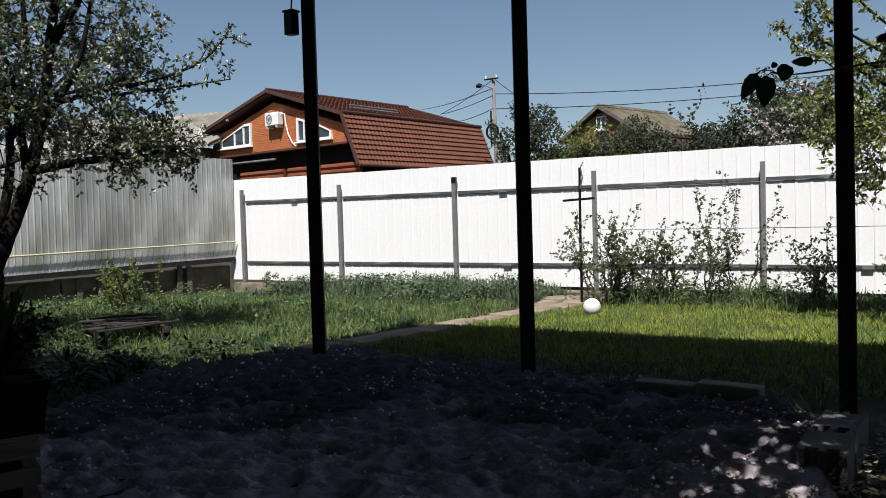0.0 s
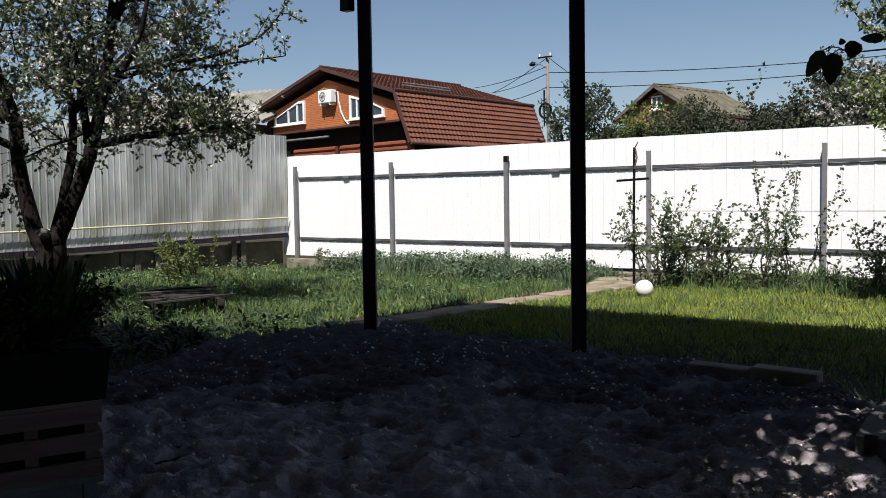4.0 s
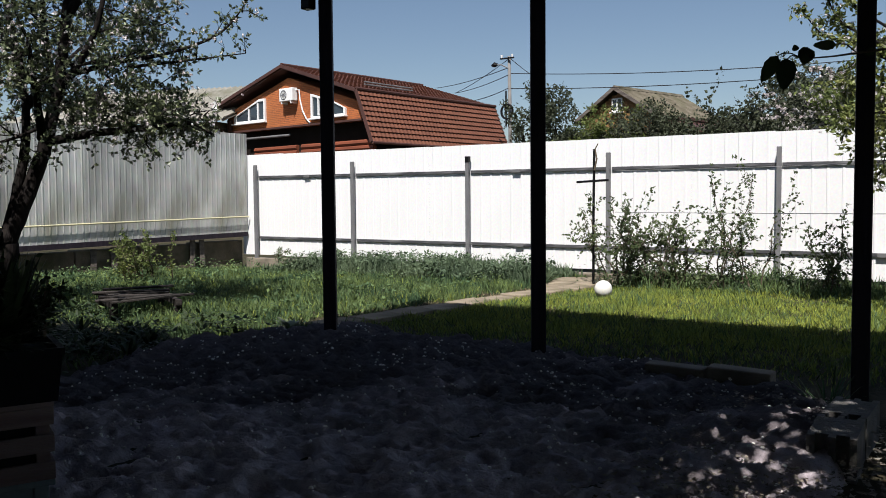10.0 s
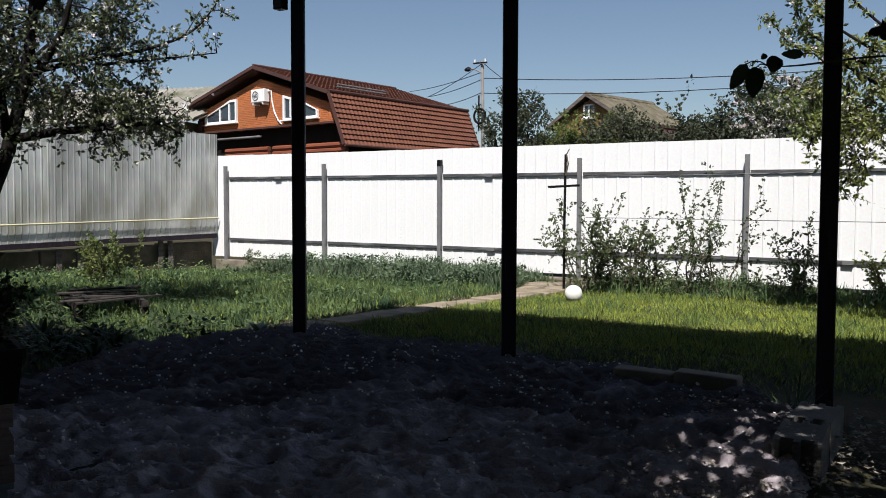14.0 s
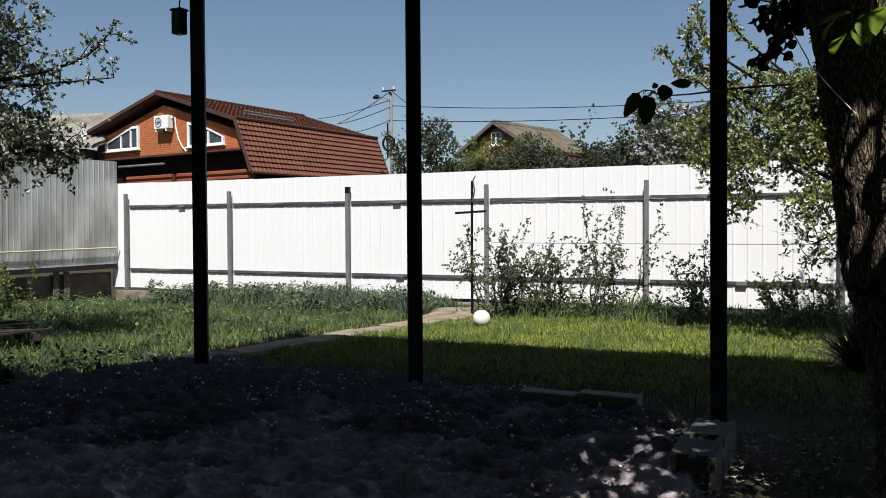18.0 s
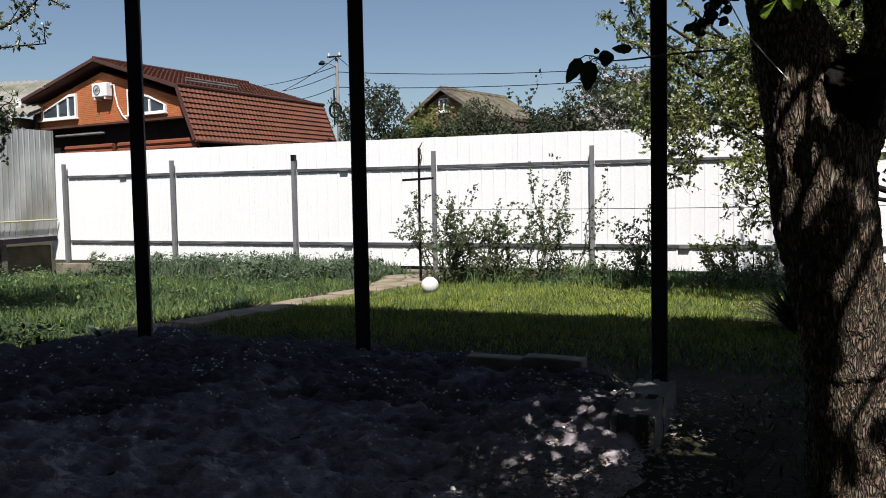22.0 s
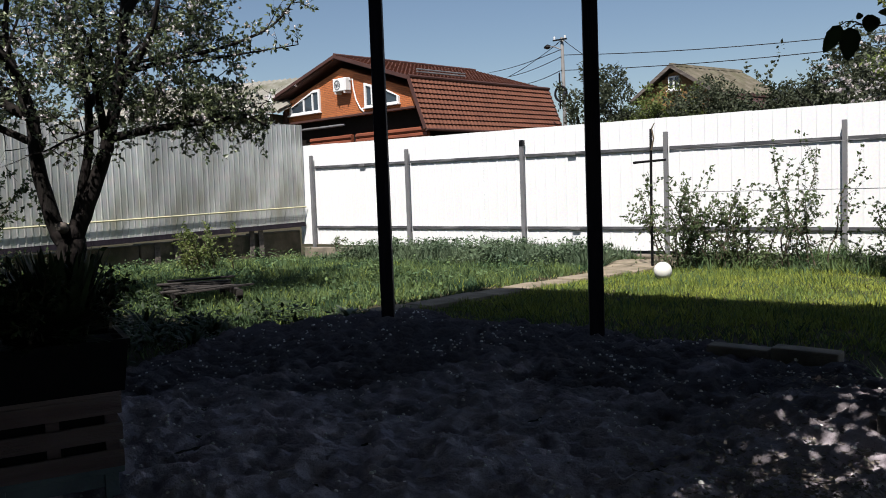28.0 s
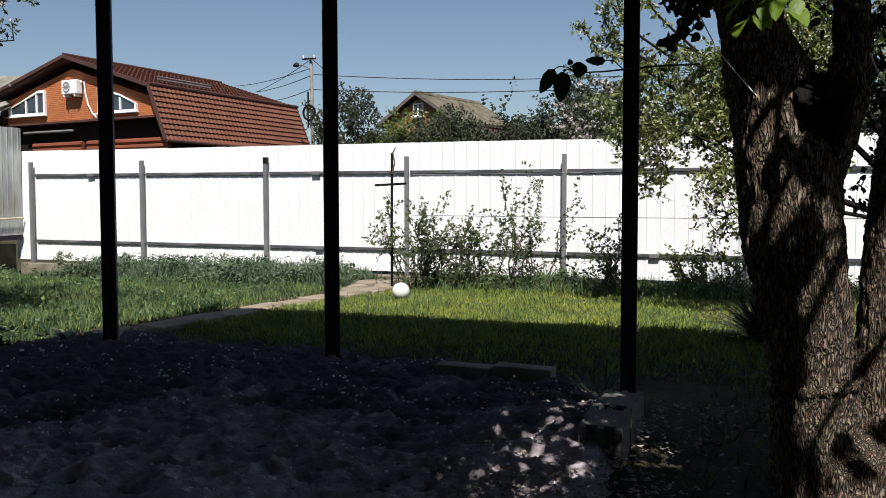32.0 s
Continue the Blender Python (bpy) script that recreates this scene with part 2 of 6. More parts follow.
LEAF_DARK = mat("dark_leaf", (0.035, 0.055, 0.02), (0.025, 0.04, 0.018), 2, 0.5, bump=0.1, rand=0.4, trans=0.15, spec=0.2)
LEAF_FAR = mat("far_leaf", (0.06, 0.072, 0.035), (0.04, 0.05, 0.028), 2, 0.7, bump=0.1, rand=0.45, trans=0.25)
BLOSSOM = mat("blossom", (0.78, 0.74, 0.72), (0.7, 0.62, 0.62), 4, 0.6, bump=0.05, rand=0.1, trans=0.3)
GRASS_LAWN = mat("lawn_grass", (0.29, 0.33, 0.065), (0.16, 0.215, 0.05), 1.5, 0.6, bump=0.0, rand=0.45, trans=0.2, spec=0.1)
GRASS_TALL = mat("tall_grass", (0.135, 0.185, 0.065), (0.05, 0.095, 0.05), 1.9, 0.6, bump=0.0, rand=0.5, trans=0.2, spec=0.12)
DRY_GRASS = mat("dry_grass", (0.34, 0.29, 0.17), (0.20, 0.17, 0.09), 3, 0.8, bump=0.0, rand=0.4, trans=0.15, spec=0.1)
GRASS_BLUE = mat("bluish_weeds", (0.12, 0.16, 0.09), (0.085, 0.125, 0.075), 0.9, 0.6, bump=0.0, rand=0.35, trans=0.25, spec=0.15)
ROOF_TILE = mat("brown_metal_tile", (0.175, 0.07, 0.042), (0.14, 0.056, 0.034), 1.5, 0.45, metal=0.0, bump=0.05, rand=0.06)
ROOF_EDGE = mat("brown_trim", (0.085, 0.038, 0.03), None, 2, 0.5, bump=0.05)
# near black, the shade below the brick storey put into the wall colour
SHADE_PLANK = mat("shade_plank", (0.016, 0.012, 0.010), None, 3, 0.95, spec=0.1)
WOOD_LOG = mat("reddish_log", (0.22, 0.06, 0.028), (0.16, 0.045, 0.022), 3, 0.6, bump=0.2, stretch=(0.3, 3, 3))
WHITE_PLASTIC = mat("white_plastic", (0.8, 0.8, 0.79), (0.74, 0.74, 0.73), 3, 0.35, bump=0.03)
GLASS = glass_mat()
SLATE = mat("asbestos_sheet", (0.15, 0.13, 0.10), (0.075, 0.068, 0.045), 2.5, 0.9, bump=0.3, stain=(0.10, 0.10, 0.06), stain_amount=0.7, spec=0.1)
SHED_SHEET = mat("pale_asbestos_sheet", (0.40, 0.38, 0.34), (0.24, 0.23, 0.19), 0.9, 0.9, bump=0.3, stain=(0.11, 0.11, 0.065), stain_scale=0.5, stain_amount=0.8, spec=0.1)
# pale tones for the unseen wall and ceiling, chosen to bounce light
BOUNCE_PLASTER = mat("bounce_plaster", (0.5, 0.49, 0.48), (0.42, 0.41, 0.40), 3, 0.9)
CEILING_WOOD = mat("planed_pine", (0.17, 0.15, 0.125), (0.13, 0.115, 0.095), 3, 0.7, bump=0.2, stretch=(4, 0.4, 4), rand=0.15)
YELLOW_BRICK = mat("yellow_brick", (0.33, 0.19, 0.075), (0.2, 0.11, 0.045), 2, 0.9, bump=0.3)
POLE_CONCRETE = mat("pole_concrete", (0.20, 0.19, 0.18), (0.14, 0.135, 0.13), 3, 0.9)
OLD_WOOD = mat("grey_old_wood", (0.06, 0.052, 0.047), (0.014, 0.013, 0.012), 4, 0.85, bump=0.4, stretch=(0.4, 5, 5), rand=0.4, spec=0.1)
PALE_WOOD = mat("weathered_wood", (0.17, 0.145, 0.125), (0.09, 0.078, 0.07), 3, 0.8, bump=0.3, stretch=(0.4, 5, 5), rand=0.15, spec=0.12)
CRATE_WOOD = mat("weathered_crate_wood", (0.23, 0.175, 0.16), (0.14, 0.10, 0.095), 3, 0.85, bump=0.4, stretch=(0.4, 5, 5), rand=0.2, spec=0.1)
STOOL_PAINT = mat("faded_blue_paint", (0.16, 0.20, 0.21), (0.10, 0.125, 0.13), 4, 0.7, bump=0.2, rand=0.1)
BLOCK = mat("grey_block", (0.20, 0.19, 0.18), (0.12, 0.115, 0.11), 5, 0.95, bump=0.6, fine=55, stain=(0.14, 0.13, 0.1), stain_scale=4, spec=0.08)
LITTER = mat("dry_litter", (0.36, 0.32, 0.27), (0.14, 0.11, 0.085), 9, 0.8, bump=0.2, rand=0.4)
LEAF_PLUM = mat("plum_leaf", (0.21, 0.23, 0.06), (0.11, 0.14, 0.045), 3, 0.45, bump=0.1, rand=0.55, trans=0.3, spec=0.5)
LEAF_BUSH = mat("bush_leaf", (0.10, 0.135, 0.05), (0.05, 0.075, 0.03), 2, 0.5, bump=0.1, rand=0.45, trans=0.3)
SHELL = mat("pale_shell", (0.86, 0.84, 0.8), (0.72, 0.69, 0.64), 9, 0.7, bump=0.2, rand=0.3)
BALL_MAT = mat("white_ball", (0.78, 0.77, 0.72), (0.7, 0.69, 0.62), 6, 0.5, bump=0.05)
TUB = mat("black_tub", (0.005, 0.005, 0.006), None, 4, 0.6, bump=0.2, spec=0.15)


# ---- mesh helpers ----
class Build:
    """Collects vertices and faces for one mesh."""

    def __init__(self):
        self.v, self.f = [], []

    def add(self, verts, faces):
        k = len(self.v)
        self.v.extend(tuple(p) for p in verts)
        self.f.extend(tuple(i + k for i in f) for f in faces)
        return self

    def box(self, lo, hi, m=None, bev=0.0):
        (a, b, c), (d, e, f) = lo, hi
        if bev <= 0:
            vs = [(x, y, z) for z in (c, f) for x, y in ((a, b), (d, b), (d, e), (a, e))]
            fs = [(3, 2, 1, 0), (4, 5, 6, 7), (0, 1, 5, 4), (1, 2, 6, 5), (2, 3, 7, 6), (3, 0, 4, 7)]
        else:
            bm = bmesh.new()
            bmesh.ops.create_cube(bm, size=1)
            bmesh.ops.scale(bm, vec=(d - a, e - b, f - c), verts=bm.verts)
            bmesh.ops.translate(bm, vec=((a + d) / 2, (b + e) / 2, (c + f) / 2), verts=bm.verts)
            bmesh.ops.bevel(bm, geom=bm.edges, offset=bev, segments=2, affect="EDGES", profile=0.5)
            bm.verts.index_update()
            vs, fs = [tuple(v.co) for v in bm.verts], [tuple(v.index for v in p.verts) for p in bm.faces]
            bm.free()
        if m is not None:
            vs = [m @ Vector(p) for p in vs]
        return self.add(vs, fs)

    def tube(self, pts, radii, n=6, cap=True):
        pts = [Vector(p) for p in pts]
        if not hasattr(radii, "__len__"):
            radii = [radii] * len(pts)
        side, vs, fs = None, [], []
        for i, p in enumerate(pts):
            d = (pts[min(i + 1, len(pts) - 1)] - pts[max(i - 1, 0)]).normalized()
            side = (Vector((0.13, 0.97, 0.2)).cross(d) if side is None else side - d * side.dot(d))
            if side.length < 1e-4:
                side = d.orthogonal()
            side.normalize()
            up = d.cross(side)
            for k in range(n):
                a = 2 * math.pi * k / n
                vs.append(p + (side * math.cos(a) + up * math.sin(a)) * radii[i])
        for i in range(len(pts) - 1):
            for k in range(n):
                fs.append((i * n + k, i * n + (k + 1) % n, (i + 1) * n + (k + 1) % n, (i + 1) * n + k))
        if cap:
            fs += [tuple(range(n - 1, -1, -1)), tuple((len(pts) - 1) * n + k for k in range(n))]
        return self.add(vs, fs)

    def prism(self, outline, y0, y1, axis="y"):
        """An outline in (x, z) drawn out from y0 to y1."""
        n = len(outline)
        put = (lambda a, b, c: (a, c, b)) if axis == "y" else (lambda a, b, c: (c, a, b)) if axis == "x" else (lambda a, b, c: (a, b, c))
        vs = [put(a, b, y0) for a, b in outline] + [put(a, b, y1) for a, b in outline]
        fs = [tuple(range(n)), tuple(range(2 * n - 1, n - 1, -1))]
        fs += [(i, i + n, (i + 1) % n + n, (i + 1) % n) for i in range(n)]
        return self.add(vs, fs)

    def quads(self, centres, along, across, length, width, fold=0.0):
        """Many small pointed leaves: two triangles each, bent along the midrib."""
        c, u, w = np.asarray(centres), np.asarray(along), np.asarray(across)
        length, width = np.asarray(length)[:, None], np.asarray(width)[:, None]
        nrm = np.cross(u, w)
        a, b = c, c + u * length
        mid = c + u * length * 0.45
        p, q = mid + w * width / 2 + nrm * width * fold, mid - w * width / 2 + nrm * width * fold
        vs = np.stack([a, p, b, q], 1).reshape(-1, 3)
        k = len(self.v)
        idx = np.arange(len(c))[:, None] * 4 + k
        self.v.extend(map(tuple, vs.tolist()))
        self.f.extend(map(tuple, np.concatenate([idx + [0, 1, 2], idx + [0, 2, 3]]).tolist()))
        return self

    def blades(self, centres, along, across, length, width, fold=0.2):
        """Fuller leaves for near plants: six points each, folded along the midrib and drooping at the tip."""
        c, u, w = np.asarray(centres), np.asarray(along), np.asarray(across)
        length, width = np.asarray(length)[:, None], np.asarray(width)[:, None]
        nrm = np.cross(u, w)
        mid, tip = c + u * length * 0.5 - nrm * width * 0.08, c + u * length * 0.95 - nrm * length * 0.2
        row = [c]
        for t, k in ((0.1, 0.55), (0.28, 0.98), (0.52, 0.95), (0.78, 0.55)):
            for sgn in (1, -1):
                row.append(c + u * length * t + w * width / 2 * k * sgn + nrm * (width * fold * k - length * 0.12 * t * t))
        vs = np.stack(row + [mid, tip], 1).reshape(-1, 3)
        idx = np.arange(len(c))[:, None] * 11 + len(self.v)
        self.v.extend(map(tuple, vs.tolist()))
        for f in ([0, 1, 9], [1, 3, 9], [3, 5, 9], [5, 7, 9], [7, 10, 9], [0, 9, 2], [2, 9, 4], [4, 9, 6], [6, 9, 8], [8, 9, 10]):
            self.f.extend(map(tuple, (idx + f).tolist()))
        return self

    def mesh(self, name, material, smooth=False):
        me = bpy.data.meshes.new(name)
        me.from_pydata(self.v, [], self.f)
        me.materials.append(material)
        if smooth:
            me.polygons.foreach_set("use_smooth", [True] * len(me.polygons))
        me.update()
        return me


def part(name, b, material=None, parent=None, label="", smooth=False, fix=True):
    ob = new(name, b.mesh(name, material, smooth) if isinstance(b, Build) else b)
    if fix and isinstance(b, Build) and len(b.f) < 4000:
        bm = bmesh.new()
        bm.from_mesh(ob.data)
        bmesh.ops.recalc_face_normals(bm, faces=bm.faces)
        bm.to_mesh(ob.data)
        bm.free()
    ob.parent = parent
    if label:
        ob["label"] = label
    return ob


def empty(name, label, category, group="", kind="", at=(0, 0, 0)):
    ob = new(name)
    ob.location = at
    return tagged(ob, label, category, group, kind)


rng = np.random.default_rng(7)


def reseed(k):
    """Each thing draws its chance numbers from a seed of its own."""
    global rng
    rng = np.random.default_rng(k)


def unit(n):
    v = rng.normal(size=(n, 3))
    return v / np.linalg.norm(v, axis=1, keepdims=True)


def fbm(x, y, s, seed=0.0):
    return noise.fractal(Vector((x * s, y * s, seed)), 1.0, 2.0, 4)


# ---- ground ----
def ground_z(x, y):
    z = 0.03 * fbm(x, y, 0.5) if abs(x) < 40 and abs(y) < 40 else 0.0
    dip = min(max((-10.2 - x) / 1.8, 0), 1) * min(max((y - 8.5) / 3, 0), 1) if y < 20 else 0.0
    return z - 0.015 - 0.17 * dip


def sand_z(x, y):
    hump = 0.01 * math.exp(-(((x + 1.65) / 0.6) ** 2 + ((y - 5.3) / 0.22) ** 2)) + 0.09 * math.exp(-(((x + 1.0) / 0.35) ** 2 + ((y - 4.35) / 0.8) ** 2)) + 0.10 * math.exp(-(((x + 4.4) / 1.6) ** 2 + ((y - 5.2) / 0.9) ** 2))
    return hump


b = Build()
xs = [-600, -150, -60, -30] + [(-20 + 0.5 * i) for i in range(57)] + [15, 40, 150, 600]
ys = [-600, -150, -40, -12] + [(-6 + 0.5 * i) for i in range(41)] + [20, 30, 45, 80, 200, 900]
nx = len(xs)
b.add([(x, y, ground_z(x, y)) for y in ys for x in xs], [(j * nx + i, j * nx + i + 1, (j + 1) * nx + i + 1, (j + 1) * nx + i) for j in range(len(ys) - 1) for i in range(nx - 1)])
tagged(part("ground", b, SOIL, smooth=True, fix=False), "dark garden soil under grass", "ground", kind="structure")


def in_sand(x, y):
    """Positive inside the sand bed."""
    edge = 0.25 * fbm(x, y, 0.9, 5.0)
    return min(5.95 - y + edge - 0.12 * max(0, x + 2.2) ** 2 - 1.1 * max(0, -4.75 - x), x + 3.6 + 0.45 * y + edge * 0.7, -0.72 - 0.6 * max(0, y - 4.8) - x + edge * 0.5, y + 1.2)


b = Build()
NX, NY, X0, Y0, CELL = 330, 440, -6.2, -1.3, 0.017
zs = {}
for j in range(NY):
    for i in range(NX):
        x, y = X0 + i * CELL, Y0 + j * CELL
        d = in_sand(x, y)
        wx, wy = x + 0.05 * noise.noise(Vector((x * 6, y * 6, 8))), y + 0.05 * noise.noise(Vector((x * 6, y * 6, 12)))
        ax, ay = 0.8 * wx + 0.6 * wy, 0.8 * wy - 0.6 * wx
        lump = 0.03 * fbm(x, y, 1.6, 1.0) - 0.06 * abs(noise.noise(Vector((ax * 3.4, ay * 4.2, 2)))) - 0.085 * abs(noise.noise(Vector((ax * 6.5, ay * 8, 3)))) - 0.05 * abs(noise.noise(Vector((ax * 13, ay * 16, 5)))) - 0.014 * abs(noise.noise(Vector((ax * 28, ay * 32, 7)))) + 0.004 * fbm(x, y, 26, 6.0) + 0.048
        zs[i, j] = len(b.v)
        b.v.append((x, y, min(0.02 + sand_z(x, y) + lump, -0.06 + d * 1.6 + lump)))
for j in range(NY - 1):
    for i in range(NX - 1):
        b.f.append((zs[i, j], zs[i + 1, j], zs[i + 1, j + 1], zs[i, j + 1]))
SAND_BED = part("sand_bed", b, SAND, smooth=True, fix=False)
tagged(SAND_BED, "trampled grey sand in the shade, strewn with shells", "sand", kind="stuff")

# concrete path
b = Build()
path_line = [(-5.45, 6.2), (-5.3, 7.2), (-5.2, 8.2), (-5.05, 9.2), (-4.85, 10.2), (-4.7, 11.3)]
PATH_PARENT = empty("garden_path", "worn pale concrete garden path", "path", kind="structure")
for (xa, ya), (xb, yb) in zip(path_line, path_line[1:]):
    for k in range(2):
        half, w0, w1 = math.hypot(xb - xa, yb - ya) / 2, rng.uniform(0.16, 0.21), rng.uniform(0.16, 0.21)
        s = Build().box((-w0, 0.01, -0.06), (w1, half - 0.01, 0.03), bev=0.012)
        o = part("slab", s, PATH_SLAB, PATH_PARENT)
        x, y = xa + (xb - xa) * k / 2, ya + (yb - ya) * k / 2
        o.matrix_local = pose(x, y, -0.012 + rng.uniform(-0.01, 0.008), rng.uniform(-1, 1), rng.uniform(-1.2, 1.2), -math.degrees(math.atan2(xb - xa, yb - ya)) + rng.uniform(-3, 3))



def in_patch(x, y):
    """Positive inside the bare patch of trodden earth where the path meets the fence."""
    return 1 - math.hypot((x + 5.05) / 0.6, (y - 11.35) / 0.95) + 0.45 * fbm(x, y, 1.4, 3.0)


b, k = Build(), 44
b.add([(-6.6 + 0.06 * i, 9.9 + 0.06 * j, ground_z(-6.6 + 0.06 * i, 9.9 + 0.06 * j) + min(0.022, 0.10 * in_patch(-6.6 + 0.06 * i, 9.9 + 0.06 * j)) + 0.012 * fbm(0.06 * i, 0.06 * j, 5)) for j in range(k) for i in range(k)],
      [(j * k + i, j * k + i + 1, (j + 1) * k + i + 1, (j + 1) * k + i) for j in range(k - 1) for i in range(k - 1)])
tagged(part("bare_earth", b, PATH_SLAB, smooth=True, fix=False), "pale trodden earth at the end of the garden path", "earth", kind="stuff")

# ---- white fence ----
FY = 12.62


def fence_drop(x):
    return -0.005 * (x + 12.65)


def sheet_outline(width, pitch, depth, top, run):
    """A trapezoid profile as (x, y) pairs."""
    out, x = [], 0.0
    while x < width - 1e-6:
        out += [(x, 0), (x + pitch * (0.5 - top / 2), 0), (x + pitch * (0.5 - top / 2) + run, depth), (x + pitch * (0.5 + top / 2) - run, depth), (x + pitch * (0.5 + top / 2), 0)]
        x += pitch
    return out + [(width, 0)]


def sheet_mesh(name, width, pitch, depth, z0, z1, material, top=0.3, run=0.012):
    o, bb = sheet_outline(width, pitch, depth, top, run), Build()
    n = len(o)
    t = 0.0012
    vs = [(x, y, z) for z in (z0, z1) for x, y in o] + [(x, y + t, z) for z in (z0, z1) for x, y in o]
    fs = [(i, i + 1, n + i + 1, n + i) for i in range(n - 1)] + [(2 * n + i + 1, 2 * n + i, 3 * n + i, 3 * n + i + 1) for i in range(n - 1)]
    fs += [(i, 2 * n + i, 2 * n + i + 1, i + 1) for i in range(n - 1)] + [(n + i, n + i + 1, 3 * n + i + 1, 3 * n + i) for i in range(n - 1)]
    return bb.add(vs, fs).mesh(name, material)


FENCE = empty("white_fence", "tall white profiled metal sheet fence on dark steel posts", "fence")
sheet = sheet_mesh("sheet", 1.15, 0.19167, -0.006, 0.1, 2.115, WHITE_SHEET, top=0.2, run=0.007)
for i in range(17):
    x = -13.1 + 1.15 * i
    o = part("sheet", sheet, None, FENCE)
    o.location = (x, FY + rng.uniform(-0.002, 0.002), fence_drop(x + 0.5) + rng.uniform(-0.003, 0.003))
post_b = Build().box((-0.03, -0.06, 0.0), (0.03, 0.0, 1.9), bev=0.004)
post_m = post_b.mesh("fence_post", RAIL_STEEL)
for i in range(8):
    x = -12.65 + 2.5 * i + (0.017, 0.009, -0.009, 0.003, -0.032, 0, 0, 0)[i]
    o = part("fence_post", post_m, None, FENCE, "grey square steel post")
    o.location = (x, FY - 0.062, fence_drop(x) + (0.02 if i == 2 else 0))
    for z in (1.665, 0.455):
        r = Build().box((0.031, -0.002, -0.028), (2.469, 0.022, 0.02), bev=0.003)
        o = part("rail", r, RAIL_PAINT, FENCE, "dark horizontal steel rail with worn paint")
        o.location = (x, FY - 0.032, z + fence_drop(x))
        o.rotation_euler = (0, 0.005, 0)
for x, z in ((-6.75, 1.665), (-6.7, 0.455), (-11.3, 1.665), (-1.4, 0.455)):
    o = part("rail_joint", Build().box((-0.07, -0.026, -0.032), (0.07, 0.024, 0.024), bev=0.003), RAIL_STEEL, FENCE, "dark welded rail joint")
    o.location = (x, FY - 0.036, z + fence_drop(x) - 0.003)
o = part("post_cap", Build().box((-0.036, -0.067, 0), (0.036, 0.006, 0.1), bev=0.004), BLACK_STEEL, FENCE, "dark post cap")
o.location = (-7.65, FY - 0.062, 1.82 + fence_drop(-7.65))
for i in range(9):
    b = Build().box((-12.9 + 2.0 * i, FY - 0.13, -0.2), (-12.9 + 2.0 * i + 1.995, FY + 0.12, 0.045 + fence_drop(-12 + 2 * i)), bev=0.012)
    part("plinth_block", b, CONCRETE, FENCE, "low weathered concrete plinth")

# ---- galvanised fence on the left ----
GREY = empty("grey_fence", "old galvanised corrugated metal fence on a dark concrete base", "fence", at=(-12.95, 12.6, 0))
GREY.rotation_euler = (0, 0, radians(-5.5))
gs = sheet_mesh("sheet", 1.15, 0.115, -0.007, 0.0, 2.0, ZINC, top=0.30, run=0.010)
for i in range(11):
    y = -1.15 * (i + 1)
    o = part("sheet", gs, None, GREY)
    o.matrix_local = pose(0.0 + rng.uniform(-0.004, 0.004), y, 0.55 + y * 0.018 + rng.uniform(-0.01, 0.01), 1.03, rng.uniform(-0.3, 0.3), 90)
b = Build().tube([(0.07, -0.02, 0.87), (0.07, -4.0, 0.80), (0.07, -8, 0.725), (0.07, -12.6, 0.64)], 0.016, 8)
part("gas_pipe", b, YELLOW_PAINT, GREY, "thin yellow pipe along the sheets")
for i in range(11):
    y = -1.2 * (i + 1)
    b = Build().box((-0.4 + rng.uniform(-0.03, 0.02), y, -0.3), (-0.13 + rng.uniform(-0.03, 0.03), y + 1.18, 0.43 + y * 0.018 + rng.uniform(-0.05, 0.03)), bev=0.02)
    part("base_block", b, OLD_CONCRETE, GREY, "dark stained concrete base wall")
for y, z1, tilt in ((-1.05, 0.42, 1), (-1.28, 0.44, -2), (-2.9, 0.36, 3), (-3.3, 0.34, -2)):
    o = part("board", Build().box((0.03, -0.055, -0.1), (0.05, 0.055, z1), bev=0.004), PALE_WOOD, GREY, "pale board leaning on the base wall")
    o.matrix_local = pose(-0.12, y, 0.02, tilt, -2, 0)
b = Build().box((-0.06, -12.6, 0.47), (0.02, 0, 0.56), m=pose(0, 0, 0, 1.03, 0, 0))
part("sill_beam", b, DARK_POST, GREY, "dark beam under the sheets")


# ---- plants ----
def leaves(b, pts, dirs, size, spread, count, droop=0.3, width=0.5, fold=0.15, full=False):
    """Count leaves round each of the given points."""
    pts, dirs = np.repeat(np.asarray(pts), count, 0), np.repeat(np.asarray(dirs), count, 0)
    n = len(pts)
    if not n:
        return
    c = pts + unit(n) * rng.uniform(0, spread, n)[:, None]
    u = unit(n) + dirs * 0.5 - np.array([0, 0, droop])
    u /= np.linalg.norm(u, axis=1, keepdims=True)
    w = np.cross(u, unit(n))
    w /= np.linalg.norm(w, axis=1, keepdims=True) + 1e-9
    ln = size * rng.uniform(0.6, 1.25, n)
    (b.blades if full else b.quads)(c, u, w, ln, ln * width, fold)


def cloud(n, centre, radii, scale=1.6, cut=-0.05, seed=0.0):
    """Points inside an uneven ellipsoid, in clumps with gaps between."""
    p = unit(n) * rng.uniform(0, 1, n)[:, None] ** 0.45 * np.asarray(radii) + np.asarray(centre)
    return p[[noise.noise(Vector(q) * scale + Vector((seed, 0, 0))) > cut for q in p]]


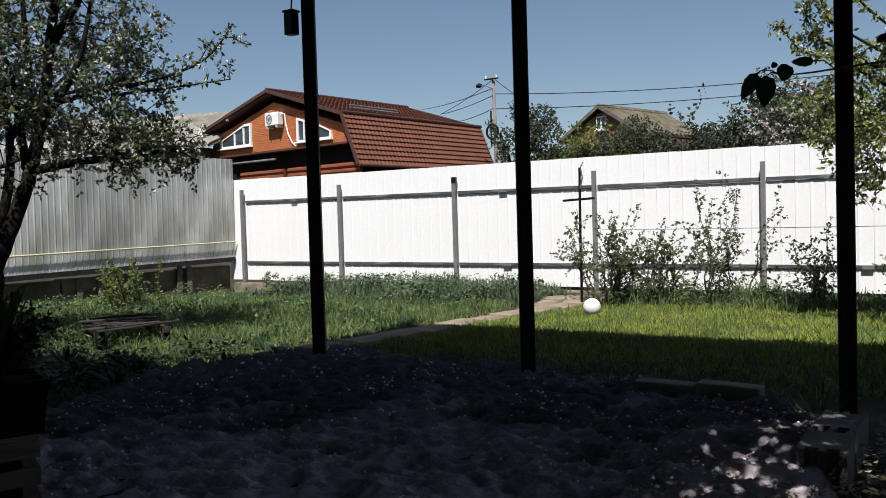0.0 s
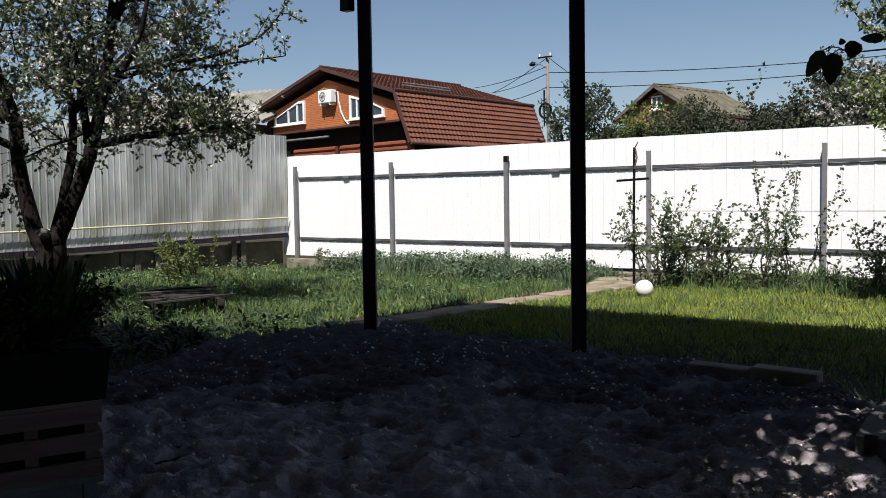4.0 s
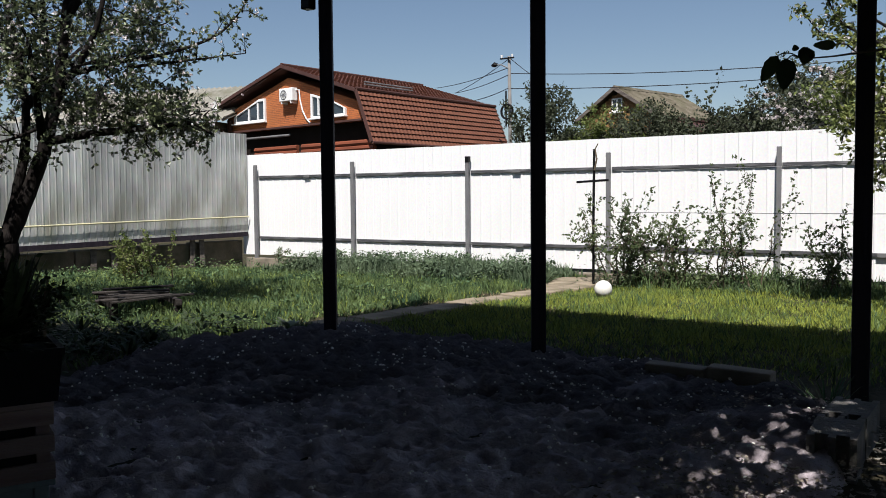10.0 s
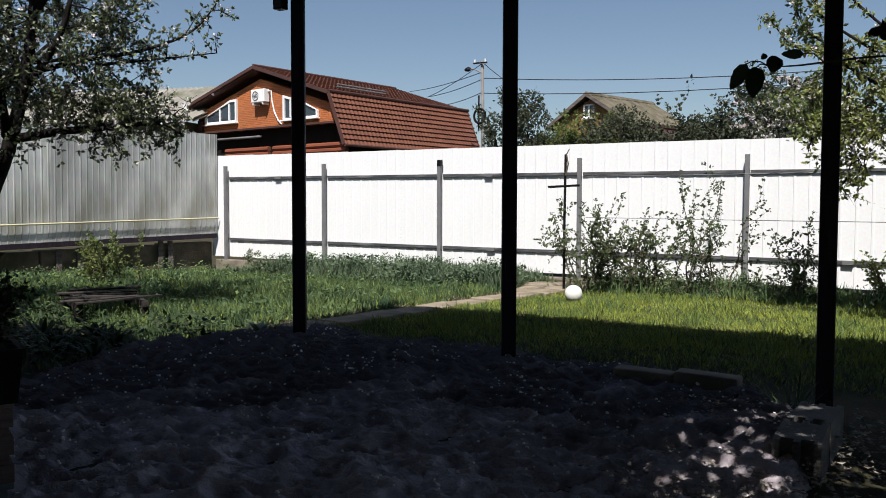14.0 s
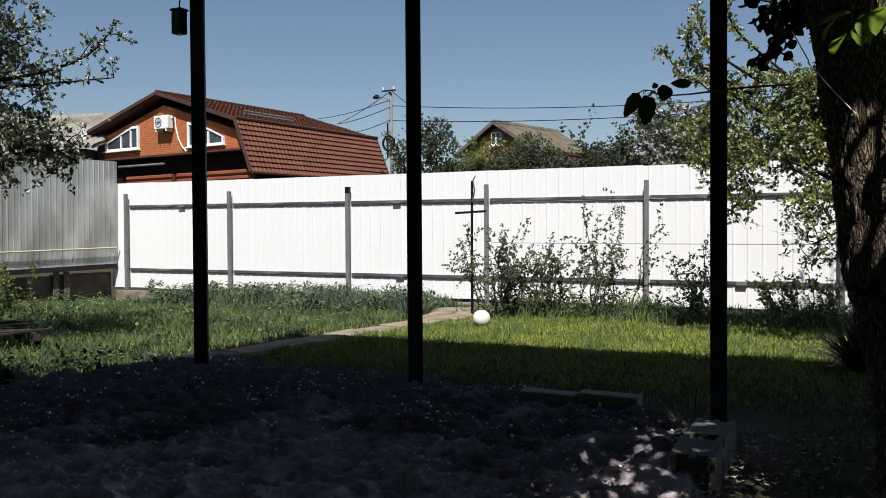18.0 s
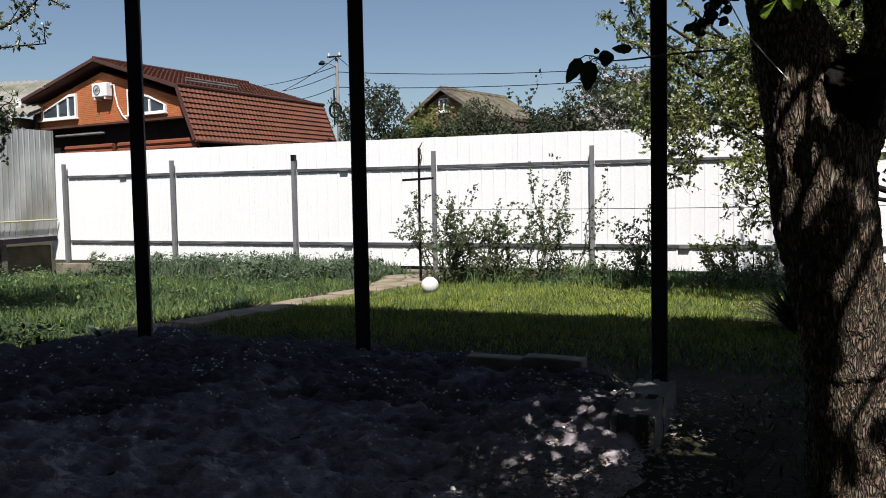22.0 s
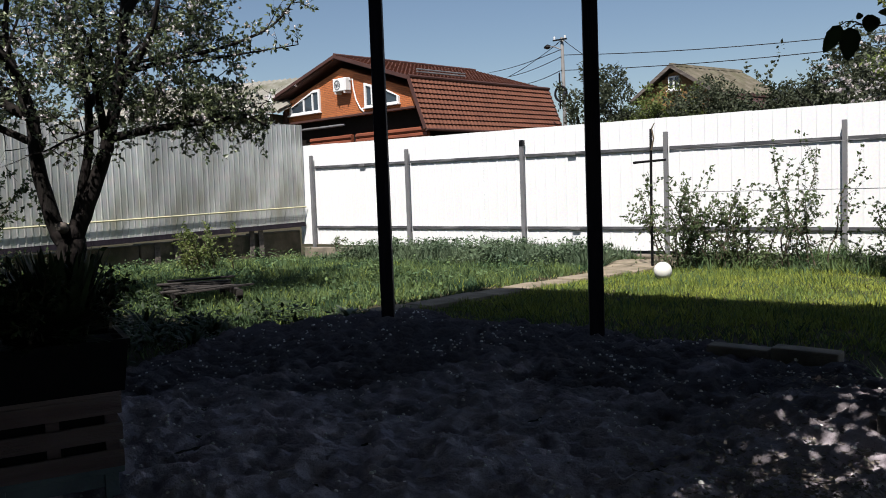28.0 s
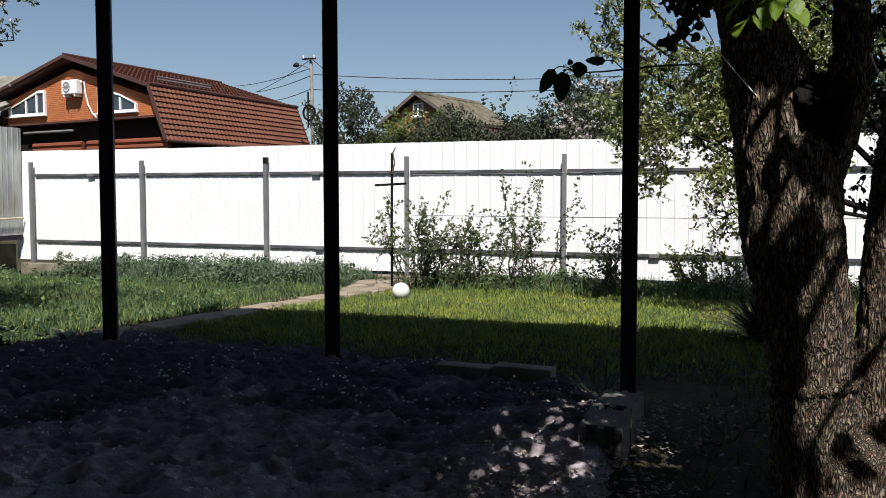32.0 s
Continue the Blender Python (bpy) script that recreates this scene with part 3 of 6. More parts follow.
def grow(start, heading, length, r, levels, wood, tips, spread=0.6, lift=0.15, kids=5, seg=0.12, shrink=0.55):
    """A wandering limb with side shoots; tip points collect in tips."""
    p, d = Vector(start), Vector(heading).normalized()
    n = max(3, int(length / seg))
    pts, rad = [p.copy()], [r]
    for i in range(n):
        d = (d + Vector(rng.normal(size=3)) * 0.16 + Vector((0, 0, lift * 0.25))).normalized()
        p = p + d * (length / n)
        pts.append(p.copy())
        rad.append(r * (1 - 0.75 * (i + 1) / n))
        if levels <= 1:
            tips.append((tuple(p), tuple(d)))
    wood.tube(pts, rad, 7 if r > 0.03 else 4 if r > 0.008 else 3, cap=False)
    if levels > 0:
        for k in range(kids):
            t = 0.25 + 0.75 * (k + rng.uniform(0, 1)) / kids
            i = min(int(t * n), n - 1)
            side = Vector(unit(1)[0])
            dd = (pts[i + 1] - pts[i]).normalized() * (1 - spread) + side * spread
            grow(pts[i], dd, length * shrink * rng.uniform(0.6, 1.2), max(rad[i] * 0.55, 0.003), levels - 1, wood, tips, spread, lift, max(3, kids - 1), seg, shrink)


def fill_crown(wood, nodes, targets, tips, r=0.007, reach=0.9):
    """Thin branches from the nearest wood to each target, nearest first, so that the crown forks outwards."""
    N = np.array([tuple(p) for p in nodes])
    order = np.argsort(np.min(np.linalg.norm(targets[:, None] - N[None], axis=2), axis=1))
    for i in order:
        t = targets[i]
        k = int(np.argmin(np.linalg.norm(N - t, axis=1)))
        a = N[k]
        d = t - a
        ln = float(np.linalg.norm(d))
        if ln < 0.06 or ln > reach:
            continue
        bend = rng.normal(size=3) * 0.1 * ln
        pts = [a, a + d * 0.35 + bend, a + d * 0.7 + bend * 0.7, t]
        wood.tube(pts, [r * (0.6 + ln), r * 0.8, r * 0.55, r * 0.3], 4, cap=False)
        N = np.vstack([N, pts[2], t])
        u = d / ln
        for q in pts[1:]:
            tips.append((tuple(q), tuple(u)))
        for j in range(2):
            e = Vector(u) * 0.6 + Vector(unit(1)[0]) * 0.7
            grow(t, e, rng.uniform(0.12, 0.3), r * 0.35, 0, wood, tips, seg=0.06)


def limb(wood, pts, r0, r1, n=9):
    """A main limb through the given points, smoothed."""
    pts = [Vector(p) for p in pts]
    out = []
    for i in range(len(pts) - 1):
        a, p, q, c = pts[max(i - 1, 0)], pts[i], pts[i + 1], pts[min(i + 2, len(pts) - 1)]
        for k in range(5):
            t = k / 5
            out.append(0.5 * (2 * p + (q - a) * t + (2 * a - 5 * p + 4 * q - c) * t * t + (3 * p - a - 3 * q + c) * t ** 3))
    out.append(pts[-1])
    rad = [r0 + (r1 - r0) * i / (len(out) - 1) for i in range(len(out))]
    out = [p + Vector(unit(1)[0]) * rad[i] * 0.12 for i, p in enumerate(out)]
    wood.tube(out, rad, n)
    return out, rad


# ---- dark posts and the porch ----
def porch_post(x, y, turn, half=0.05):
    b = Build().box((-half, -half, -0.12), (half, half, 3.29), bev=0.007)
    o = part("porch_post", b, DARK_POST)
    o.matrix_world = pose(x, y, 0, 0, 0, turn)
    return tagged(o, "tall dark wooden post standing at the edge of the sand", "post", "porch posts")


for px, py, turn, half in ((-4.59, 5.385, 34, 0.05), (-2.955, 5.745, 30, 0.052), (-0.82, 5.28, 8, 0.045)):
    porch_post(px, py, turn, half)
ROOF = empty("porch_roof", "closed plank porch roof on dark beams", "roof", kind="structure")
for i in range(22):
    part("plank", Build().box((-4.83 + 0.195 * i, -1.5, 3.35), (-4.64 + 0.195 * i, 6.0, 3.38)), CEILING_WOOD, ROOF)
for y in (5.5, 2.6, 0.0):
    part("beam", Build().box((-4.83, y - 0.06, 3.29), (-0.55, y + 0.06, 3.349)), DARK_POST, ROOF)
# boards out of view, their edges set by where ground shade should end
part("eaves", Build().box((-0.544, -1.5, 3.35), (6.5, 0.8, 3.38)), CEILING_WOOD, ROOF, "unseen eaves board added to shade the ground")
part("eaves", Build().box((-7.0, -1.5, 3.35), (-4.831, 2.75, 3.38)), CEILING_WOOD, ROOF, "unseen eaves board added to shade the ground")
part("eaves", Build().box((-12.5, -1.5, 3.35), (-7.001, 2.0, 3.38)), CEILING_WOOD, ROOF, "unseen eaves board added to shade the ground")
# wall out of view, added to throw light back onto the sand
b = Build().box((-12.5, -1.75, -0.2), (6.5, -1.501, 3.9))
tagged(part("wall_south", b, BOUNCE_PLASTER), "unseen pale wall behind the porch, added to bounce light", "wall", kind="structure")

# lamp box on a post
BOX = empty("junction_box", "small dark electrical box with a wire on the post", "electrical box", at=(-4.69, 5.30, 2.62))
part("case", Build().box((-0.045, -0.04, 0), (0.045, 0.04, 0.17), bev=0.01), BLACK_STEEL, BOX)
part("cap", Build().box((-0.052, -0.047, 0.171), (0.052, 0.047, 0.19), bev=0.006), BLACK_STEEL, BOX)
part("wire", Build().tube([(0, 0, 0.19), (0.015, 0, 0.3), (0.03, 0, 0.42)], 0.006, 5), BLACK_STEEL, BOX)

# ball
bm = bmesh.new()
bmesh.ops.create_icosphere(bm, subdivisions=4, radius=0.105)
me = bpy.data.meshes.new("ball")
bm.to_mesh(me)
bm.free()
me.materials.append(BALL_MAT)
me.polygons.foreach_set("use_smooth", [True] * len(me.polygons))
o = part("ball", me)
o.location = (-4.08, 9.72, 0.085)
tagged(o, "plain white ball lying in the grass", "ball")


# ---- brown-roofed house ----
def tile_slope(xa, za, xb, zb, y0, y1, name, parent, step=0.23):
    """A slope of pressed metal tiles between two edges, given as (x, z), with waves and overlapping rows."""
    a, c = Vector((xa, 0, za)), Vector((xb, 0, zb))
    run = (c - a).length
    d = (c - a) / run
    nrm = Vector((-d.z, 0, d.x))
    if nrm.z < 0:
        nrm = -nrm
    rows, b = max(1, round(run / step)), Build()
    ys = [y0 + (y1 - y0) * i / 300 for i in range(301)]
    low_first = za < zb
    lines = []
    for r in range(rows):
        lo, hi = (0.062, 0.008) if low_first else (0.008, 0.062)
        lines += [(run * r / rows, lo), (run * (r + 1) / rows, hi)]
    n = len(ys)
    for s, h in lines:
        for y in ys:
            p = a + d * s + nrm * (h + 0.011 * math.sin(2 * math.pi * y / 0.22))
            b.v.append((p.x, y, p.z))
    b.f = [(k * n + i, k * n + i + 1, (k + 1) * n + i + 1, (k + 1) * n + i) for k in range(len(lines) - 1) for i in range(n - 1)]
    part(name, b, ROOF_TILE, parent, "brown pressed metal tiles", fix=False)
    back = Build().prism([(xa, za), (xb, zb), (xb - nrm.x * 0.1, zb - nrm.z * 0.1), (xa - nrm.x * 0.1, za - nrm.z * 0.1)], y0 + 0.02, y1 - 0.02)
    part("roof_deck", back, ROOF_EDGE, parent)


def brick_mat():
    m = bpy.data.materials.new("brick_courses")
    m.use_nodes = True
    n, l = m.node_tree.nodes, m.node_tree.links
    tc, sep, com = n.new("ShaderNodeTexCoord"), n.new("ShaderNodeSeparateXYZ"), n.new("ShaderNodeCombineXYZ")
    l.new(tc.outputs["Object"], sep.inputs[0])
    add = n.new("ShaderNodeMath")
    l.new(sep.outputs[0], add.inputs[0])
    l.new(sep.outputs[1], add.inputs[1])
    l.new(add.outputs[0], com.inputs[0])
    l.new(sep.outputs[2], com.inputs[1])
    br, ns = n.new("ShaderNodeTexBrick"), n.new("ShaderNodeTexNoise")
    l.new(com.outputs[0], br.inputs["Vector"])
    br.inputs["Color1"].default_value, br.inputs["Color2"].default_value, br.inputs["Mortar"].default_value = (0.50, 0.16, 0.042, 1), (0.41, 0.12, 0.032, 1), (0.28, 0.105, 0.04, 1)
    br.inputs["Scale"].default_value, br.inputs["Brick Width"].default_value, br.inputs["Row Height"].default_value, br.inputs["Mortar Size"].default_value = 1.0, 0.26, 0.075, 0.008
    ns.inputs["Scale"].default_value = 0.9
    mx = n.new("ShaderNodeMix")
    mx.data_type, mx.blend_type = "RGBA", "MULTIPLY"
    mx.inputs[0].default_value = 0.35
    l.new(br.outputs[0], mx.inputs[6])
    l.new(ns.outputs[1], mx.inputs[7])
    b = n["Principled BSDF"]
    l.new(mx.outputs[2], b.inputs["Base Color"])
    b.inputs["Roughness"].default_value = 0.85
    bp = n.new("ShaderNodeBump")
    bp.inputs["Distance"].default_value = 0.01
    l.new(br.outputs["Fac"], bp.inputs["Height"])
    bp.invert = True
    l.new(bp.outputs[0], b.inputs["Normal"])
    return m


BRICKS = brick_mat()


def window_of(parent, outline, y, bars, name="window"):
    """A glazed opening of any outline in (x, z): frame, panes and mullions."""
    w = part(name, Build(), WHITE_PLASTIC, parent, "white plastic window")
    cx, cz = sum(p[0] for p in outline) / len(outline), sum(p[1] for p in outline) / len(outline)
    inner = [(cx + (x - cx) * 0.9, cz + (z - cz) * 0.8) for x, z in outline]
    b, n = Build(), len(outline)
    vs = [(x, yy, z) for yy in (y - 0.09, y) for x, z in outline] + [(x, yy, z) for yy in (y - 0.09, y) for x, z in inner]
    fs = []
    for i in range(n):
        j = (i + 1) % n
        fs += [(i, j, 2 * n + j, 2 * n + i), (n + j, n + i, 3 * n + i, 3 * n + j), (i, n + i, n + j, j), (2 * n + i, 2 * n + j, 3 * n + j, 3 * n + i)]
    part("frame", b.add(vs, fs), WHITE_PLASTIC, w)
    part("pane", Build().prism(inner, y - 0.03, y - 0.02), GLASS, w)
    for x, z0, z1 in bars:
        part("mullion", Build().box((x - 0.035, y - 0.085, z0), (x + 0.035, y - 0.031, z1)), WHITE_PLASTIC, w)
    z0 = min(p[1] for p in outline)
    x0, x1 = min(p[0] for p in outline), max(p[0] for p in outline)
    part("sill", Build().box((x0 - 0.05, y - 0.2, z0 - 0.06), (x1 + 0.05, y, z0 - 0.003), bev=0.01), WHITE_PLASTIC, w)
    return w


def house_brown():
    h = empty("brick_house", "orange brick house with a brown metal tile gambrel roof", "house", at=(-24.4, 26.15, 0))
    h.rotation_euler = (0, 0, radians(-8))
    L = 8.7
    part("wall", Build().prism([(-5.1, 4.3), (3.8, 4.3), (3.55, 5.05), (-0.75, 6.38), (-5.1, 5.2)], 0.55, L), BRICKS, h)
    part("lower_wall", Build().prism([(-5.1, 0), (4.2, 0), (4.2, 3.5), (3.9, 4.299), (-5.1, 4.299)], 0.78, L), SHADE_PLANK, h, "recessed lower wall, coloured near black for the shade there")
    prof = [(-5.42, 5.54), (-0.75, 6.83), (3.74, 5.44), (4.58, 3.42)]
    for (xa, za), (xb, zb) in zip(prof, prof[1:]):
        tile_slope(xa, za, xb, zb, 0.2, L + 0.2, "roof_slope", h)
        dv = (Vector((xb, zb)) - Vector((xa, za))).normalized()
        nv = Vector((-dv.y, dv.x)) if dv.x > 0 else Vector((dv.y, -dv.x))
        if nv.y < 0:
            nv = -nv
        pr = [(xa + nv.x * 0.06, za + nv.y * 0.06), (xb + nv.x * 0.06, zb + nv.y * 0.06), (xb - nv.x * 0.07, zb - nv.y * 0.07), (xa - nv.x * 0.07, za - nv.y * 0.07)]
        part("verge_board", Build().prism(pr, 0.14, 0.195), ROOF_EDGE, h, "dark brown verge board")
    for xa, za in ((-0.75, 6.89), (3.76, 5.49)):
        part("ridge_cap", Build().tube([(xa, 0.17, za), (xa, L + 0.22, za)], 0.07, 8), ROOF_EDGE, h, "brown ridge cap")
    part("gutter", Build().tube([(4.63, 0.17, 3.39), (4.63, L + 0.2, 3.39)], 0.06, 8), ROOF_EDGE, h, "brown gutter")
    part("snow_guard", Build().tube([(3.15, 1.2, 5.8), (3.15, 4.0, 5.8)], 0.035, 6), RAIL_STEEL, h, "grey snow guard on the roof")
    part("snow_guard", Build().tube([(3.15, 1.2, 5.9), (3.15, 4.0, 5.9)], 0.03, 6), RAIL_STEEL, h, "grey snow guard on the roof")
    window_of(h, [(-4.52, 4.68), (-2.28, 4.68), (-2.28, 5.65), (-2.68, 5.65), (-4.52, 5.0)], 0.55, [(-2.8, 4.78, 5.5), (-3.45, 4.78, 5.3)])
    window_of(h, [(0.74, 4.57), (2.81, 4.57), (2.81, 4.84), (1.94, 5.24), (0.74, 5.58)], 0.55, [(1.2, 4.67, 5.38), (1.94, 4.67, 5.12)])
    # awning and log wall below
    part("awning", Build().prism([(-5.2, 4.28), (3.85, 4.28), (3.85, 4.36), (-5.2, 4.36)], 0.33, 0.549), ROOF_EDGE, h, "dark brown awning band")
    for i in range(8):
        part("log", Build().tube([(-3.3, 0.71, 2.0 + 0.21 * i), (-0.4, 0.71, 2.0 + 0.21 * i)], 0.11, 8), WOOD_LOG, h, "reddish wall log")
        part("log", Build().tube([(-0.1, 0.71, 2.0 + 0.21 * i), (4.2, 0.71, 2.0 + 0.21 * i)], 0.11, 8), WOOD_LOG, h, "reddish wall log")
    part("pipe", Build().tube([(-3.6, 0.48, 3.98), (-0.9, 0.48, 3.98), (-0.7, 0.55, 4.0)], 0.055, 8), RAIL_STEEL, h, "grey drain pipe under the awning")
    ac = part("air_conditioner", Build().box((-0.95, 0.2, 5.36), (-0.1, 0.5, 5.9), bev=0.03), WHITE_PLASTIC, h, "white air conditioner unit")
    ring = [(-0.65 + 0.185 * math.cos(a), 0.19, 5.63 + 0.185 * math.sin(a)) for a in np.linspace(0, 2 * math.pi, 25)]
    part("fan_ring", Build().tube(ring, 0.014, 6), RAIL_STEEL, ac, "dark round fan grille")
    for i in range(6):
        a = math.pi * i / 6
        part("grille_bar", Build().tube([(-0.65 + 0.17 * math.cos(a), 0.187, 5.63 + 0.17 * math.sin(a)), (-0.65 - 0.17 * math.cos(a), 0.187, 5.63 - 0.17 * math.sin(a))], 0.008, 4), RAIL_STEEL, ac)
    for x in (-0.82, -0.22):
        part("bracket", Build().box((x - 0.02, 0.2, 5.26), (x + 0.02, 0.549, 5.355)), WHITE_PLASTIC, ac)
    part("hose", Build().tube([(-0.1, 0.4, 5.8), (0.02, 0.48, 5.82), (0.06, 0.49, 5.4), (0.2, 0.49, 4.95), (0.42, 0.5, 4.6), (0.7, 0.5, 4.37)], 0.03, 6), WHITE_PLASTIC, ac, "white insulated hose")
    dish = part("satellite_dish", Build(), WHITE_PLASTIC, h, "white satellite dish")
    bb = Build()
    for r, dy in ((0.001, 0.08), (0.12, 0.065), (0.2, 0.03), (0.26, 0.0)):
        for k in range(20):
            bb.v.append((-5.15 + 0.75 * r * math.cos(k * math.pi / 10), -0.1 + dy, 5.42 + 1.3 * r * math.sin(k * math.pi / 10)))
    bb.f = [(i * 20 + k, i * 20 + (k + 1) % 20, (i + 1) * 20 + (k + 1) % 20, (i + 1) * 20 + k) for i in range(3) for k in range(20)]
    part("reflector", bb, WHITE_PLASTIC, dish, smooth=True)
    part("arm", Build().tube([(-5.15, -0.03, 5.35), (-5.05, 0.3, 5.1), (-5.0, 0.549, 5.0)], 0.03, 6), RAIL_STEEL, dish)
    part("wall_lamp", Build().box((-4.95, 0.38, 4.4), (-4.7, 0.549, 4.9), bev=0.03), ROOF_EDGE, h, "dark wall lamp")
    return h


house_brown()


def house_far():
    h = empty("small_house", "small yellowish brick house with a grey sheet roof", "house", at=(-14.24, 35.87, -0.08))
    h.rotation_euler = (0, 0, radians(-15.7))
    part("wall", Build().prism([(-1.85, 0), (1.85, 0), (1.85, 4.85), (0, 5.95), (-1.85, 4.85)], 0.3, 5.0), YELLOW_BRICK, h)
    for k in range(17):
        z = 4.0 + 0.11 * k
        half = min(1.84, 1.85 * (5.95 - z) / 1.1)
        part("wall_board", Build().box((-half, 0.272, z), (half, 0.299, z + 0.1), bev=0.006), YELLOW_BRICK, h, "ochre horizontal gable board")
    for s in (-1, 1):
        a, c = Vector((0, 6.2)), Vector((s * 2.2, 4.85))
        bb, n = Build(), 65
        for yy in range(n):
            y = 5.3 * yy / (n - 1)
            w = 0.03 * math.sin(yy * math.pi / 2)
            bb.v += [(a.x, y, a.y + w), (c.x, y, c.y + w), (a.x, y, a.y + w - 0.05), (c.x, y, c.y + w - 0.05)]
        bb.f = [f for i in range(n - 1) for f in ((4 * i, 4 * i + 1, 4 * i + 5, 4 * i + 4), (4 * i + 6, 4 * i + 7, 4 * i + 3, 4 * i + 2))]
        part("roof_slope", bb, SLATE, h, "weathered grey corrugated sheets", fix=False)
        part("verge_board", Build().prism([(0, 6.24), (s * 2.25, 4.86), (s * 2.25, 4.7), (0, 6.06)], -0.05, -0.005), PALE_WOOD, h, "grey wooden verge board")
        part("eaves_board", Build().box((s * 2.2 - 0.03, 0.0, 4.7), (s * 2.2 + 0.03, 5.3, 4.82), bev=0.008), ROOF_EDGE, h, "dark eaves board")
    part("ridge_cap", Build().prism([(-0.16, 6.13), (0, 6.27), (0.16, 6.13), (0, 6.22)], -0.03, 5.33), SLATE, h, "grey ridge cap")
    window_of(h, [(-0.27, 5.12), (0.27, 5.12), (0.27, 5.72), (-0.27, 5.72)], 0.27, [(0, 5.17, 5.68)])
    lean = part("lean_to", Build().prism([(2.0, 3.0), (3.4, 3.0), (3.4, 4.15), (2.0, 4.6)], 1.0, 5.0), YELLOW_BRICK, h, "low brick side wing")
    part("side_roof", Build().prism([(1.96, 4.72), (3.9, 4.05), (3.9, 3.98), (1.96, 4.65)], 0.8, 5.2), ROOF_EDGE, lean, "dark side roof")
    return h


house_far()

# weathered roof of a neighbouring house, beyond the brick house
NEIGHBOUR = empty("neighbour_house", "neighbouring house with a weathered pale corrugated roof", "house", at=(-35.97, 24.4, 0))
NEIGHBOUR.rotation_euler = (0, 0, radians(15))
part("wall", Build().box((-4.8, 0.4, -0.2), (7.0, 7.1, 4.8)), OLD_CONCRETE, NEIGHBOUR)
bb, n = Build(), 161
for i in range(n):
    x, w = -5.2 + 13.0 * i / (n - 1), 0.09 * math.sin(i * math.pi / 2)
    bb.v += [(x, -0.2, 4.92 + w), (x, 7.1, 7.28 + w), (x, -0.2, 4.8 + w), (x, 7.1, 7.16 + w)]
bb.f = [f for i in range(n - 1) for f in ((4 * i, 4 * i + 4, 4 * i + 5, 4 * i + 1), (4 * i + 2, 4 * i + 3, 4 * i + 7, 4 * i + 6))]
part("roof", bb, SHED_SHEET, NEIGHBOUR, "weathered corrugated asbestos roof", fix=False)
part("fascia", Build().box((-5.2, -0.28, 4.55), (1.2, -0.21, 4.8)), WHITE_PLASTIC, NEIGHBOUR, "white fascia board")

# ---- utility pole ----
UP = empty("utility_pole", "concrete utility pole with a street lamp and wires", "pole", at=(-17.38, 32, -0.12))
part("pole", Build().tube([(0.1, 0, 0), (0.0, 0, 7.35)], [0.105, 0.065], 10), POLE_CONCRETE, UP, smooth=True)
part("crossarm", Build().box((-0.35, -0.16, 7.22), (0.3, -0.1, 7.28)), BLACK_STEEL, UP)
for x in (-0.28, 0.22):
    part("insulator", Build().tube([(x, -0.13, 7.28), (x, -0.13, 7.4)], [0.035, 0.05], 8), WHITE_PLASTIC, UP)
lamp = part("lamp_arm", Build().tube([(0, -0.1, 6.85), (-0.3, -0.15, 7.0), (-0.5, -0.15, 7.02)], 0.025, 6), RAIL_STEEL, UP, "street lamp arm")
part("lamp_head", Build().tube([(-0.48, -0.15, 7.02), (-0.6, -0.15, 7.03), (-0.75, -0.15, 7.0)], [0.06, 0.11, 0.05], 8), BLACK_STEEL, lamp, "dark street lamp head")
ring = [(0.0 + 0.27 * math.cos(a), -0.2, 5.02 + 0.3 * math.sin(a)) for a in np.linspace(0, 2 * math.pi, 25)]
part("cable_coil", Build().tube(ring, 0.05, 6), BLACK_STEEL, UP, "coil of black cable")
part("stay", Build().box((-0.12, -0.14, 4.4), (-0.06, -0.1, 5.9)), BLACK_STEEL, UP)


def wire(a, c, sag, r=0.012):
    a, c = Vector(a), Vector(c)
    return Build().tube([a.lerp(c, k / 12) - Vector((0, 0, sag * 4 * (k / 12) * (1 - k / 12))) for k in range(13)], r, 4)


for a, c, sag in (((0, 0, 6.63), (17, 1, 6.1), 0.3), ((0, 0, 6.0), (17, 1, 5.75), 0.28), ((0, -0.1, 6.85), (-12.7, 13.8, 8.52), 0.12),
                  ((0, -0.1, 6.55), (-8.6, 9.4, 7.43), 0.1), ((0, -0.1, 7.2), (-8.6, 9.4, 7.42), 0.1), ((0, 0, 7.3), (0.9, 0.4, 6.5), 0.02), ((0, -0.1, 6.0), (-4.8, 5.3, 6.36), 0.05)):
    part("wire", wire(a, c, sag, 0.016), BLACK_STEEL, UP, fix=False)


